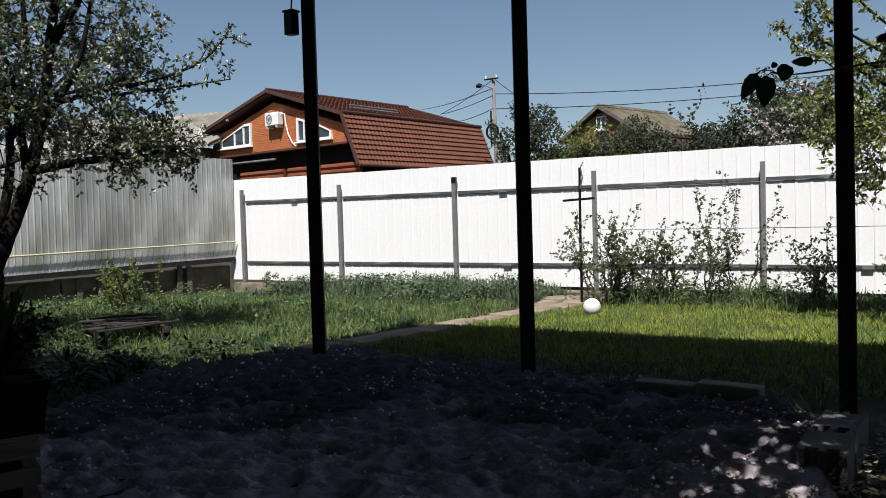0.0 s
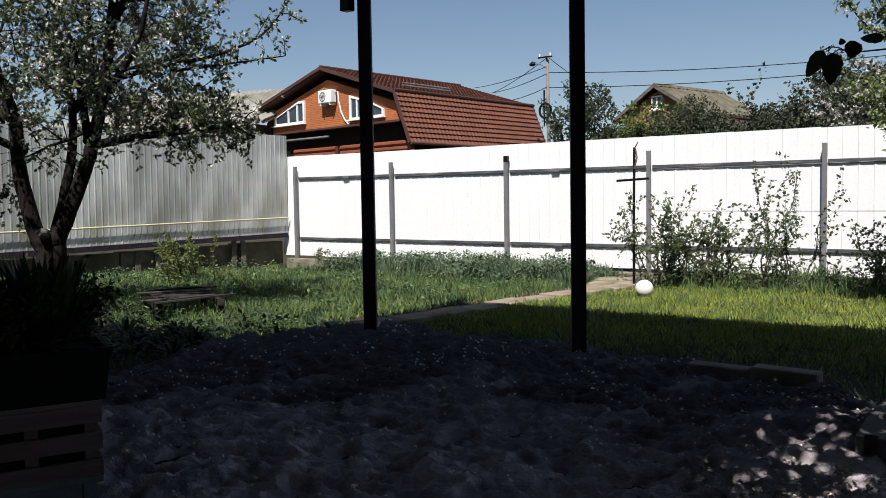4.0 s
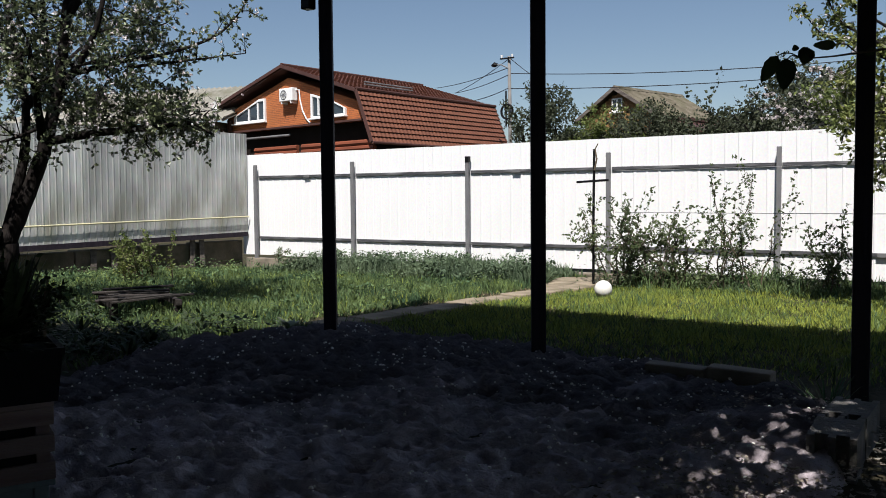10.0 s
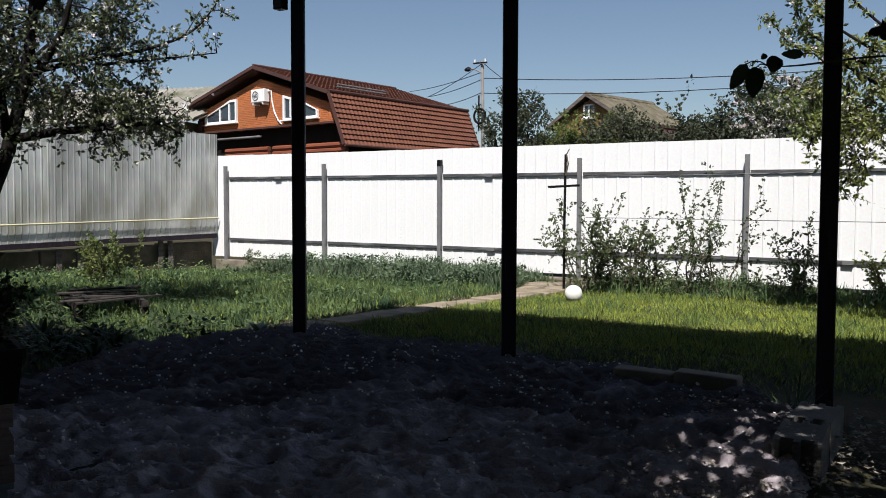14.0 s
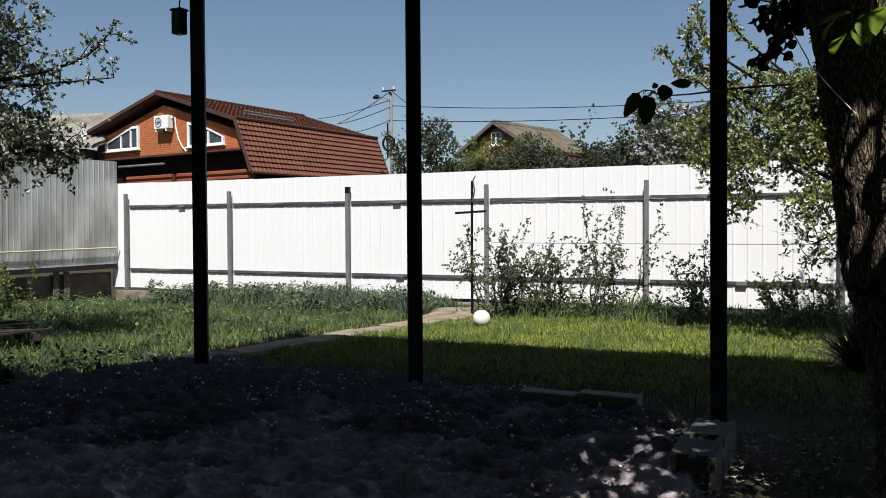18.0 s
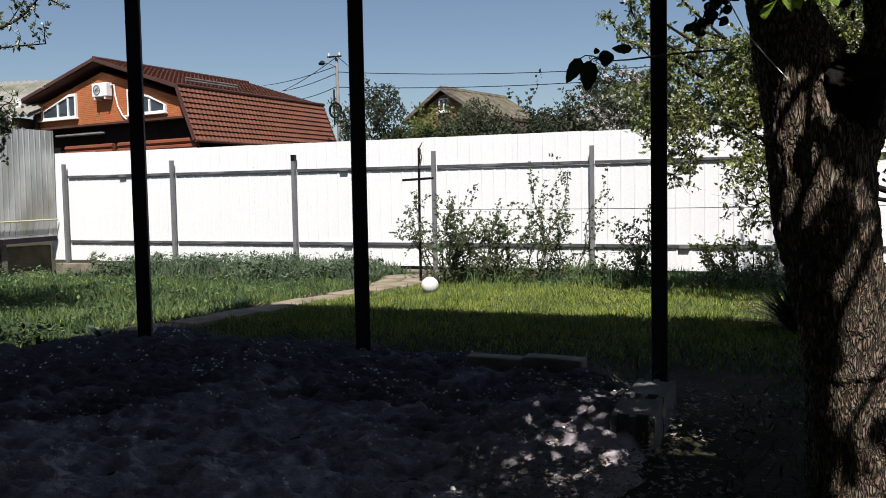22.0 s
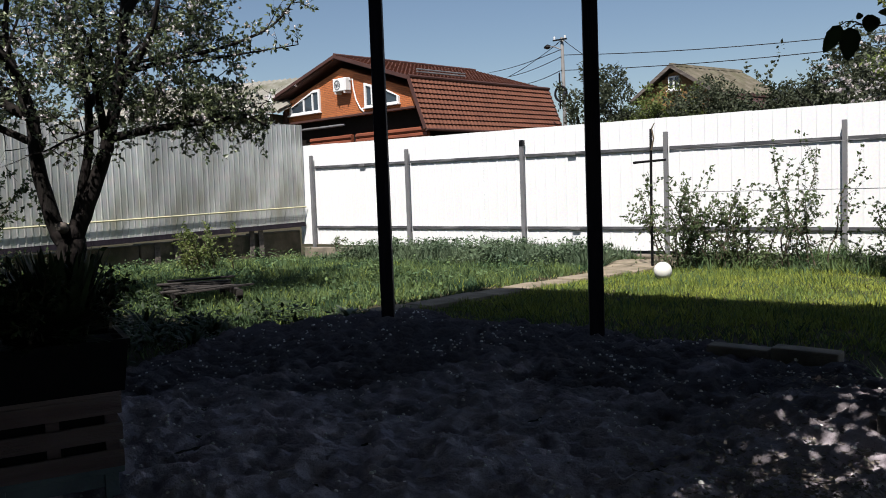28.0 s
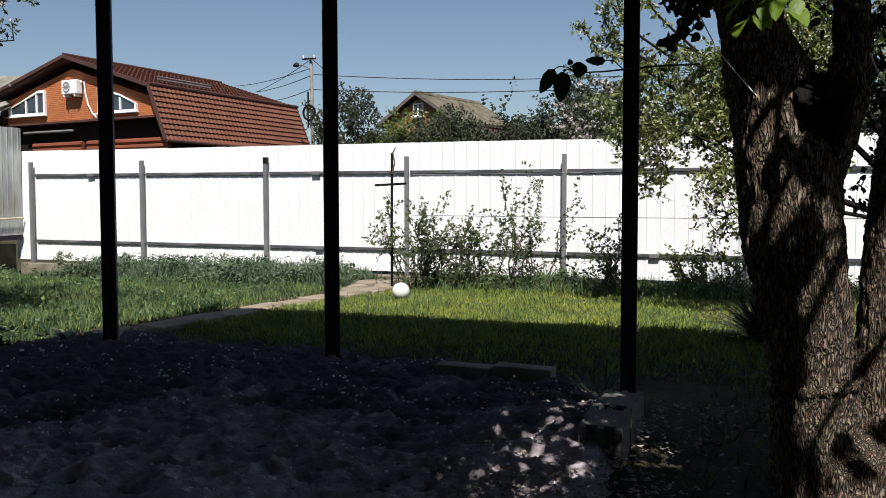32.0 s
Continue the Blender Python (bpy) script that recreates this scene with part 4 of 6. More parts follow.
# ---- near old tree ----
def bark_limb(pts, r, n=30, seed=0.0):
    """A limb with furrowed bark relief: (x, y, z) points and a radius at each."""
    b = Build()
    P = [Vector(p) for p in pts]
    out, rad = [], []
    for i in range(len(P) - 1):
        a, p, q, c = P[max(i - 1, 0)], P[i], P[i + 1], P[min(i + 2, len(P) - 1)]
        m = max(3, int((q - p).length / 0.018))
        for k in range(m):
            t = k / m
            out.append(0.5 * (2 * p + (q - a) * t + (2 * a - 5 * p + 4 * q - c) * t * t + (3 * p - a - 3 * q + c) * t ** 3))
            rad.append(r[i] + (r[i + 1] - r[i]) * (t * t * (3 - 2 * t)))
    N = n * 4
    for i, p in enumerate(out):
        d = (out[min(i + 1, len(out) - 1)] - out[max(i - 1, 0)]).normalized()
        side = Vector((1, 0, 0)) - d * d.x
        side.normalize()
        up = d.cross(side)
        for k in range(N):
            a = 2 * math.pi * k / N
            e = side * math.cos(a) + up * math.sin(a)
            q = p + e * rad[i]
            ridge = abs(noise.fractal(Vector((q.x * 34 + seed, q.y * 34, q.z * 11)), 0.8, 2.1, 3))
            big = noise.noise(Vector((q.x * 5 + seed, q.y * 5, q.z * 3)))
            b.v.append(p + e * (rad[i] * (1 + 0.035 * big) + 0.014 * min(ridge * 1.9, 0.9) - 0.007))
    for i in range(len(out) - 1):
        for k in range(N):
            b.f.append((i * N + k, i * N + (k + 1) % N, (i + 1) * N + (k + 1) % N, (i + 1) * N + k))
    b.f.append(tuple((len(out) - 1) * N + k for k in range(N)))
    return b


reseed(10)
OLD = empty("old_tree", "old forked tree with rough furrowed bark and a sawn branch", "tree", at=(0, 0, 0))
part("trunk", bark_limb([(0.17, 3.70, -0.15), (0.165, 3.70, 0.06), (0.165, 3.69, 0.22), (0.165, 3.70, 0.36)], [0.29, 0.255, 0.21, 0.1]), BARK, OLD, smooth=True, fix=False)
part("stem", bark_limb([(0.07, 3.66, 0.1), (0.05, 3.65, 0.32), (0.035, 3.64, 0.52), (-0.01, 3.63, 0.83), (-0.045, 3.62, 1.03), (-0.065, 3.61, 1.28), (-0.13, 3.59, 1.55), (-0.2, 3.57, 1.8), (-0.26, 3.55, 2.3), (-0.3, 3.5, 3.0)],
     [0.165, 0.15, 0.142, 0.155, 0.168, 0.172, 0.145, 0.105, 0.085, 0.07], seed=3.0), BARK, OLD, smooth=True, fix=False)
part("stem", bark_limb([(0.25, 3.73, 0.1), (0.275, 3.74, 0.3), (0.30, 3.75, 0.5), (0.32, 3.77, 0.68), (0.335, 3.78, 0.98), (0.36, 3.79, 1.3), (0.4, 3.80, 1.6), (0.46, 3.82, 2.0), (0.55, 3.85, 3.0)],
     [0.17, 0.15, 0.137, 0.132, 0.13, 0.122, 0.11, 0.09, 0.07], seed=7.0), BARK, OLD, smooth=True, fix=False)
part("branch", bark_limb([(-0.02, 3.6, 1.15), (0.05, 3.6, 1.32), (0.11, 3.61, 1.5), (0.135, 3.62, 1.68), (0.13, 3.63, 1.9), (0.15, 3.6, 2.6)], [0.1, 0.09, 0.075, 0.06, 0.055, 0.045], n=16, seed=11.0), BARK, OLD, smooth=True, fix=False)
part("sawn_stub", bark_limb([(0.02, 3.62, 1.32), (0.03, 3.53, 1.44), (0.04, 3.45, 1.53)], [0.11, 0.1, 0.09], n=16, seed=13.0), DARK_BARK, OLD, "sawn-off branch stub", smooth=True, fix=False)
part("collar", bark_limb([(0.041, 3.642, 0.485), (0.038, 3.64, 0.51), (0.035, 3.638, 0.535)], [0.146, 0.158, 0.146], n=20, seed=17.0), BARK, OLD, "raised bark ring round the stem", smooth=True, fix=False)
for pts, r in (([(-0.36, 3.40, 1.78), (-0.30, 3.41, 1.66), (-0.23, 3.42, 1.57), (-0.17, 3.43, 1.5)], 0.002), ([(0.18, 3.54, 1.64), (0.2, 3.53, 1.58), (0.24, 3.56, 1.52), (0.28, 3.6, 1.49)], 0.003)):
    o = part("cable", Build().tube(pts, r, 6), WHITE_PLASTIC, fix=False)
    tagged(o, "thin white cable hanging on the old tree", "cable")
for pts in (((-0.05, 3.53, 1.62), (-0.01, 3.54, 1.62), (0.05, 3.56, 1.61), (0.11, 3.57, 1.62)),
            ((-0.05, 3.53, 1.62), (-0.01, 3.54, 1.6), (0.05, 3.55, 1.58), (0.11, 3.57, 1.58)),
            ((-0.04, 3.53, 1.61), (-0.01, 3.54, 1.58), (0.04, 3.55, 1.56), (0.08, 3.57, 1.55))):
    o = part("wire", Build().tube(pts, 0.0016, 5), RAIL_STEEL, OLD, "thin pale wire bound round the stems", fix=False)


def sun_gap(p):
    """How open the crown is about a point: gaps let sun onto ground, stem and sprig."""
    u, v = p[0] - 0.25 * (p[2] - 3.04), p[1] + 0.66 * (p[2] - 3.04)
    h = noise.noise(Vector((u * 11, v * 9, 2.0)))
    if -0.4 < u < 0.06 and 1.5 < v < 3.3:
        return 1.0 if h > 0.13 else 0.0
    if 0.6 - 0.45 * (v - 1.82) < u < 1.25 and 1.15 < v < (2.3 if u < 0.66 else 2.62):
        return 1.0 if h > (-0.6 if u < 0.72 else -0.25) else 0.0
    if -0.02 < u < 0.44 and 2.1 < v < 2.52:
        return 1.0
    return 0.0


# crown of the old tree, over the camera's head
wood, tips = Build(), []
for s, hd in (((-0.3, 3.5, 3.0), (-0.5, -0.6, 0.7)), ((-0.3, 3.5, 3.0), (0.1, -0.9, 0.6)), ((0.55, 3.85, 3.0), (0.8, -0.5, 0.6)), ((0.55, 3.85, 3.0), (0.6, 0.5, 0.8)), ((0.15, 3.6, 2.6), (0.5, -0.9, 0.5)),
              ((0.55, 3.85, 2.9), (1.0, 0.1, 0.6)), ((0.15, 3.6, 2.6), (0.9, -0.5, 0.4)), ((0.4, 3.7, 2.9), (0.4, -1.0, 0.8)), ((0.4, 3.7, 2.9), (0.9, -0.9, 0.5))):
    grow(s, hd, rng.uniform(2.2, 3.0), 0.05, 2, wood, tips, spread=0.55, lift=0.12, kids=6, seg=0.16)
tips = [t for t in tips if t[0][2] > 2.75 or (t[0][1] < 2.0)]
tips = [t for t in tips if t[0][2] > 2.3 and sun_gap(t[0]) < 0.5]
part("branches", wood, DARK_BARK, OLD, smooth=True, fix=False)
b = Build()
leaves(b, [t[0] for t in tips], [t[1] for t in tips], 0.10, 0.12, 3, width=0.6)
# leaf layers out of view, added to block the sun except through the gaps
n = 17000
c = np.stack([rng.uniform(-0.75, 3.6, n), rng.uniform(0.95, 5.9, n), rng.uniform(2.78, 3.4, n)], 1)
c = c[[sun_gap(p) < 0.5 for p in c]]
leaves(b, c, np.zeros_like(c), 0.13, 0.03, 1, width=0.62)
n = 9000
c = np.stack([rng.uniform(-0.75, 0.3, n), rng.uniform(0.9, 3.6, n), rng.uniform(2.9, 3.15, n)], 1)
c = c[[max(sun_gap(p + np.array(d)) for d in ((0, 0, 0), (0.06, 0, 0), (-0.06, 0, 0), (0, 0.06, 0), (0, -0.06, 0))) < 0.5 for p in c]]
leaves(b, c, np.zeros_like(c), 0.07, 0.01, 1, width=0.65)
n = 26000
c = np.stack([rng.uniform(-0.7, 4.2, n), rng.uniform(2.7, 6.1, n), rng.uniform(2.85, 3.4, n)], 1)
c = c[[sun_gap(p) < 0.5 and (p[0] > 0.1 or p[1] > 3.25) for p in c]]
leaves(b, c, np.zeros_like(c), 0.14, 0.03, 1, width=0.65)
n = 6000
c = np.stack([rng.uniform(-0.05, 0.66, n), rng.uniform(1.1, 2.8, n), rng.uniform(2.85, 3.12, n)], 1)
c = c[[sun_gap(p) < 0.5 for p in c]]
leaves(b, c, np.zeros_like(c), 0.085, 0.01, 1, width=0.65)
part("crown", b, LEAF_YELLOW, OLD, "fresh green crown leaves with unseen layers added to block sun", fix=False)
# hanging leaves near the stem, their shade put into a darker leaf colour
b, w = Build(), Build()
pts, dirs = [], []
for k in range(46):
    t = rng.uniform(0, 1) ** 0.7
    p = np.array([-0.27 - 0.22 * t + rng.normal() * 0.03, 3.9 - 0.08 * t + rng.normal() * 0.06, 2.02 - 0.26 * t * rng.uniform(0.2, 1) + rng.normal() * 0.03])
    pts.append(p), dirs.append((0, 0, -0.5))
leaves(b, pts, dirs, 0.046, 0.035, 4, droop=0.7, width=0.85, full=True)
for k in range(60):
    p = np.array([rng.uniform(0.0, 0.75), rng.uniform(3.95, 4.5), rng.uniform(1.55, 2.3)])
    pts.append(p), dirs.append((0, 0, -0.5))
for k in range(34):
    pts.append(np.array([rng.uniform(0.22, 0.5), rng.uniform(4.0, 4.3), rng.uniform(1.05, 1.6)])), dirs.append((0, 0, -0.5))
leaves(b, pts[46:106], dirs[46:106], 0.05, 0.12, 16, droop=0.5, width=0.62, full=True)
leaves(b, pts[106:], dirs[106:], 0.03, 0.1, 10, droop=0.5, width=0.5, full=True)
w.tube([(-0.27, 3.55, 2.35), (-0.31, 3.75, 2.08), (-0.4, 3.85, 1.92), (-0.49, 3.84, 1.77)], [0.012, 0.01, 0.006, 0.003], 5)
part("shoot", w, TWIG, OLD, fix=False)
for pts_, rad_ in (([(0.5, 3.85, 2.6), (0.42, 4.05, 2.2), (0.3, 4.2, 1.9), (0.2, 4.25, 1.65)], [0.014, 0.01, 0.007, 0.003]), ([(0.5, 3.85, 2.6), (0.6, 4.1, 2.2), (0.62, 4.2, 1.8)], [0.014, 0.01, 0.003])):
    part("shoot", Build().tube(pts_, rad_, 5), TWIG, OLD, fix=False)
part("shoot_leaves", b, LEAF_DARK, OLD, "leaves hanging by the stem, coloured dark for their shade", fix=False)


def broad_leaf(name, parent, m, length, width, material):
    """One large leaf: a pointed blade with a folded midrib and toothed edge."""
    b, n = Build(), 9
    for i in range(n):
        t = i / (n - 1)
        w = width * 0.5 * max(math.sin(math.pi * t ** 0.7), 0) ** 0.7 * (1 + (0.06 if i % 2 else -0.04))
        z = -0.16 * length * t * t
        b.v += [(-w, t * length, z + w * 0.25), (0, t * length, z), (w, t * length, z + w * 0.25)]
    b.f = [f for i in range(n - 1) for f in ((3 * i, 3 * i + 1, 3 * i + 4, 3 * i + 3), (3 * i + 1, 3 * i + 2, 3 * i + 5, 3 * i + 4))]
    o = part(name, b, material, parent, smooth=True, fix=False)
    o.matrix_local = m
    return o


LEAF_BRIGHT = mat("bright_leaf", (0.20, 0.30, 0.03), (0.16, 0.25, 0.03), 12, 0.45, bump=0.2, rand=0.15, trans=0.55)
SPRIG = empty("leaf_sprig", "sunlit bright green leaves hanging from the old tree", "leaves", at=(-0.11, 3.16, 1.75))
part("stalk", Build().tube([(0.0, 0.35, 0.35), (0.0, 0.1, 0.06), (0.0, 0, 0.0), (-0.03, -0.02, -0.03)], 0.004, 5), TWIG, SPRIG)
for x, y, z, rx, ry, rz, ln in ((-0.1, 0, -0.05, -30, 20, 150, 0.12), (-0.06, 0, -0.03, -35, 0, 185, 0.1), (-0.02, 0.01, -0.02, -25, -15, 120, 0.09), (0.03, 0, -0.02, -35, 10, 200, 0.11), (0.08, 0.01, -0.02, -30, -10, 230, 0.1), (0.02, -0.02, 0.01, -10, 0, 90, 0.11), (-0.08, 0.02, 0.02, -12, 10, 100, 0.1), (0.1, 0, 0.02, -20, 0, 260, 0.11), (-0.05, -0.02, 0.0, -65, 15, 170, 0.1), (0.05, -0.01, 0.0, -60, -20, 185, 0.09), (0.0, -0.02, 0.02, -45, 5, 160, 0.12), (-0.12, 0, 0.0, -40, 25, 130, 0.1)):
    broad_leaf("leaf", SPRIG, pose(x, y, z, rx, ry, rz), ln, ln * 0.5, LEAF_BRIGHT)
VINE = empty("vine_shoot", "thin vine shoot with dark drooping leaves tied to a post", "vine", at=(-0.80, 5.2, 1.95))
part("stem", Build().tube([(0.35, 0.05, -0.05), (0.12, -0.02, -0.06), (-0.02, -0.07, -0.075), (-0.16, -0.02, -0.074), (-0.27, 0, -0.07), (-0.33, 0, -0.06)], [0.006, 0.006, 0.006, 0.005, 0.004, 0.004], 5), TWIG, VINE)
for pts in ([(-0.33, 0, -0.06), (-0.37, 0, -0.035), (-0.415, 0, -0.028), (-0.45, 0, -0.045)], [(-0.33, 0, -0.06), (-0.37, 0.01, -0.045), (-0.4, 0.01, -0.065)], [(-0.05, -0.06, -0.07), (-0.1, -0.04, -0.02), (-0.15, -0.02, -0.012)]):
    part("leaf_stalk", Build().tube(pts, 0.0035, 5), TWIG, VINE)
for x, z, ry, rz, ln, wd in ((-0.44, -0.042, 31, 15, 0.16, 0.5), (-0.40, -0.06, 2, -8, 0.17, 0.64), (-0.285, -0.015, 15, 15, 0.09, 0.95), (-0.335, -0.025, -60, 5, 0.085, 0.8), (-0.345, -0.025, 160, 10, 0.035, 1.0), (-0.15, -0.012, 88, 35, 0.125, 0.42), (0.03, -0.055, 60, 0, 0.05, 0.8)):
    broad_leaf("leaf", VINE, pose(x, -0.01, z, -82, ry, rz), ln, ln * wd, LEAF_DARK)


# ---- apple tree ----
def blossom_at(b, tips, n, size):
    pick = rng.choice(len(tips), n)
    c = np.array([tips[i][0] for i in pick]) + rng.normal(size=(n, 3)) * 0.03
    c, k = np.repeat(c, 5, 0), 5 * n
    u = unit(k)
    w = np.cross(u, unit(k))
    w /= np.linalg.norm(w, axis=1, keepdims=True) + 1e-9
    b.quads(c, u, w, np.full(k, size), np.full(k, size * 0.9), 0.2)


reseed(11)
APPLE = empty("apple_tree", "old apple tree with a forked trunk, small leaves and white blossom", "tree")
wood, tips = Build(), []
limb(wood, [(-8.42, 4.9, -0.15), (-8.42, 4.91, 0.3), (-8.41, 4.93, 0.62), (-8.40, 4.93, 0.86)], 0.17, 0.13, 14)
limbs = (([(-8.44, 4.9, 0.7), (-8.52, 4.83, 0.95), (-8.6, 4.76, 1.47), (-8.63, 4.74, 2.0), (-8.74, 4.64, 2.47), (-8.97, 4.43, 3.01), (-9.2, 4.2, 3.7)], 0.09, 0.035, 9),
         ([(-8.38, 4.95, 0.7), (-8.32, 5.0, 0.9), (-8.16, 5.16, 1.46), (-8.06, 5.24, 1.82), (-7.96, 5.33, 2.47), (-7.89, 5.4, 3.17), (-7.8, 5.5, 3.9)], 0.095, 0.035, 9),
         ([(-8.36, 4.95, 0.85), (-8.25, 5.06, 1.46), (-8.19, 5.1, 2.0), (-8.23, 5.05, 2.65), (-8.3, 4.9, 3.5)], 0.055, 0.025, 8),
         ([(-8.06, 5.24, 1.76), (-7.75, 5.45, 1.83), (-7.35, 5.85, 1.9), (-7.05, 6.15, 1.95), (-6.9, 6.3, 1.84)], 0.05, 0.012, 9),
         ([(-7.96, 5.35, 2.4), (-7.6, 5.7, 2.55), (-7.17, 6.05, 2.66), (-6.81, 6.37, 2.87), (-6.61, 6.55, 3.2)], 0.028, 0.006, 7),
         ([(-7.5, 5.75, 2.5), (-7.2, 6.05, 2.56), (-6.95, 6.25, 2.6), (-6.64, 6.53, 2.66)], 0.018, 0.005, 5),
         ([(-8.63, 4.74, 2.0), (-8.98, 4.41, 2.24), (-9.33, 4.1, 2.42), (-9.82, 3.66, 2.55)], 0.06, 0.012, 8),
         ([(-7.9, 5.4, 3.0), (-7.6, 5.5, 3.4), (-7.4, 5.6, 3.8)], 0.05, 0.012, 7),
         ([(-8.2, 5.1, 2.1), (-8.5, 5.6, 2.5), (-8.7, 6.1, 2.9)], 0.05, 0.012, 7),
         ([(-8.1, 5.2, 1.8), (-7.7, 4.9, 2.2), (-7.3, 4.6, 2.6)], 0.05, 0.012, 7),
         ([(-8.6, 4.7, 2.3), (-8.4, 4.2, 2.7), (-8.2, 3.8, 3.1)], 0.05, 0.012, 7),
         ([(-8.97, 4.43, 3.01), (-9.5, 4.3, 3.2), (-10.0, 4.2, 3.3)], 0.045, 0.012, 7),
         ([(-8.7, 4.7, 2.3), (-8.85, 4.65, 2.8), (-8.8, 4.7, 3.4)], 0.045, 0.02, 5), ([(-8.0, 5.3, 2.2), (-8.15, 5.3, 2.8), (-8.2, 5.3, 3.5)], 0.05, 0.02, 5),
         ([(-7.95, 5.35, 2.3), (-7.65, 5.5, 2.8), (-7.55, 5.6, 3.4)], 0.045, 0.015, 5), ([(-8.55, 4.8, 1.7), (-8.95, 4.5, 1.95), (-9.15, 4.35, 2.3), (-9.5, 4.0, 2.9)], 0.045, 0.014, 5))
nodes = []
for pts, r0, r1, kids in limbs:
    kids = kids // 2 + 1
    out, rad = limb(wood, pts, r0, r1)
    nodes += [p for p in out if p.z > 1.3]
    thin, mark = r0 < 0.04 or len(pts) == 5, len(tips)
    for k in range(kids):
        i = int(len(out) * (0.35 + 0.65 * (k + rng.uniform(0, 1)) / kids))
        i = min(i, len(out) - 1)
        if out[i].z < 1.7:
            continue
        hd = Vector(unit(1)[0]) + Vector((0, 0, 0.1))
        grow(out[i], hd, rng.uniform(0.2, 0.4) if thin else rng.uniform(0.5, 0.95), max(rad[i] * 0.4, 0.008), 1 if thin else 2, wood, tips, spread=0.6, lift=0.05, kids=4 if thin else 7, seg=0.08, shrink=0.5)
    if r0 < 0.03:
        tips += [(tuple(p + Vector(unit(1)[0]) * 0.02), (0, 0, 0.3)) for p in out[3:] for k in range(3)]
    if not thin:
        tips[mark:] = [t for t in tips[mark:] if 0.743 * t[0][0] + 0.669 * t[0][1] < -0.95]
pts = cloud(2600, (-8.35, 5.02, 3.05), (1.75, 1.75, 1.6), 1.5, -0.12, 3.0)
pts = pts[(0.743 * pts[:, 0] + 0.669 * pts[:, 1] < -1.0) & (pts[:, 2] > 1.55) & (pts[:, 2] < 4.3)][:640]
pts = np.vstack([pts, cloud(230, (-7.5, 5.75, 2.05), (0.75, 0.75, 0.42), 2.5, -0.1), cloud(80, (-7.05, 6.15, 2.0), (0.38, 0.38, 0.26), 3, -0.2), cloud(16, (-6.75, 6.42, 2.8), (0.15, 0.15, 0.3), 3, -0.4)])
fill_crown(wood, nodes, pts, tips)
tips = [t for t in tips if t[0][2] > (1.45 if 0.743 * t[0][0] + 0.669 * t[0][1] > -3.1 else 1.95)]
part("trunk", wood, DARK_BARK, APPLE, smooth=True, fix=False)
b = Build()
keep = [t for t in tips if t[0][2] < 4.6]
pick = [t for t in keep if rng.uniform(0, 1) < 0.3 + 0.5 * (noise.noise(Vector(t[0]) * 2.2) > -0.05)]
leaves(b, [t[0] for t in pick], [t[1] for t in pick], 0.05, 0.022, 4, width=0.62, droop=-0.1)
part("crown", b, LEAF, APPLE, "small green leaves", fix=False)
b = Build()
blossom_at(b, keep, 2300, 0.025)
part("blossom", b, BLOSSOM, APPLE, "white blossom", fix=False)
part("scar", Build().tube([(-8.33, 4.83, 0.88), (-8.27, 4.76, 0.9)], [0.06, 0.045], 10), PALE_WOOD, APPLE, "pale pruning scar", smooth=True)

# ---- plum tree by the white fence ----
reseed(12)
PLUM = empty("plum_tree", "plum tree with yellow-green leaves and some white blossom before the fence", "tree")
wood, tips, nodes = Build(), [], []
limb(wood, [(1.55, 9.75, -0.15), (1.5, 9.75, 0.5), (1.45, 9.7, 1.0)], 0.075, 0.055, 10)
for pts, r0, kids in (([(1.42, 9.7, 0.9), (0.2, 9.6, 1.35), (-0.4, 9.5, 1.7), (-0.9, 9.4, 1.9)], 0.06, 9), ([(1.42, 9.7, 1.0), (0.5, 9.6, 2.0), (-0.5, 9.5, 2.6), (-1.0, 9.45, 2.8)], 0.06, 11),
                      ([(1.42, 9.7, 1.0), (0.8, 9.7, 2.2), (-0.3, 9.6, 3.2), (-1.1, 9.5, 3.5)], 0.06, 10), ([(1.45, 9.7, 0.9), (1.3, 9.8, 2.0), (0.8, 9.9, 3.2), (0.7, 9.9, 4.2)], 0.07, 10),
                      ([(1.45, 9.7, 1.0), (1.7, 9.7, 1.9), (1.8, 9.6, 2.8), (2.2, 9.5, 3.6)], 0.06, 10), ([(1.42, 9.7, 0.9), (0.4, 9.5, 1.1), (-0.05, 9.3, 1.15), (-0.4, 9.2, 1.0)], 0.04, 7), ([(0.9, 9.8, 2.0), (0.3, 9.9, 3.0), (-0.3, 9.9, 3.9)], 0.05, 8)):
    out, rad = limb(wood, pts, r0 * 0.6, 0.008)
    nodes += out[3:]
    for k in range(kids // 3):
        i = min(int(len(out) * (0.3 + 0.7 * (k + rng.uniform(0, 1)) / kids)), len(out) - 1)
        hd = Vector(unit(1)[0]) + Vector((-0.15, 0, 0.05))
        grow(out[i], hd, rng.uniform(0.35, 0.75), 0.012, 1, wood, tips, spread=0.6, lift=0.05, kids=6, seg=0.08, shrink=0.6)
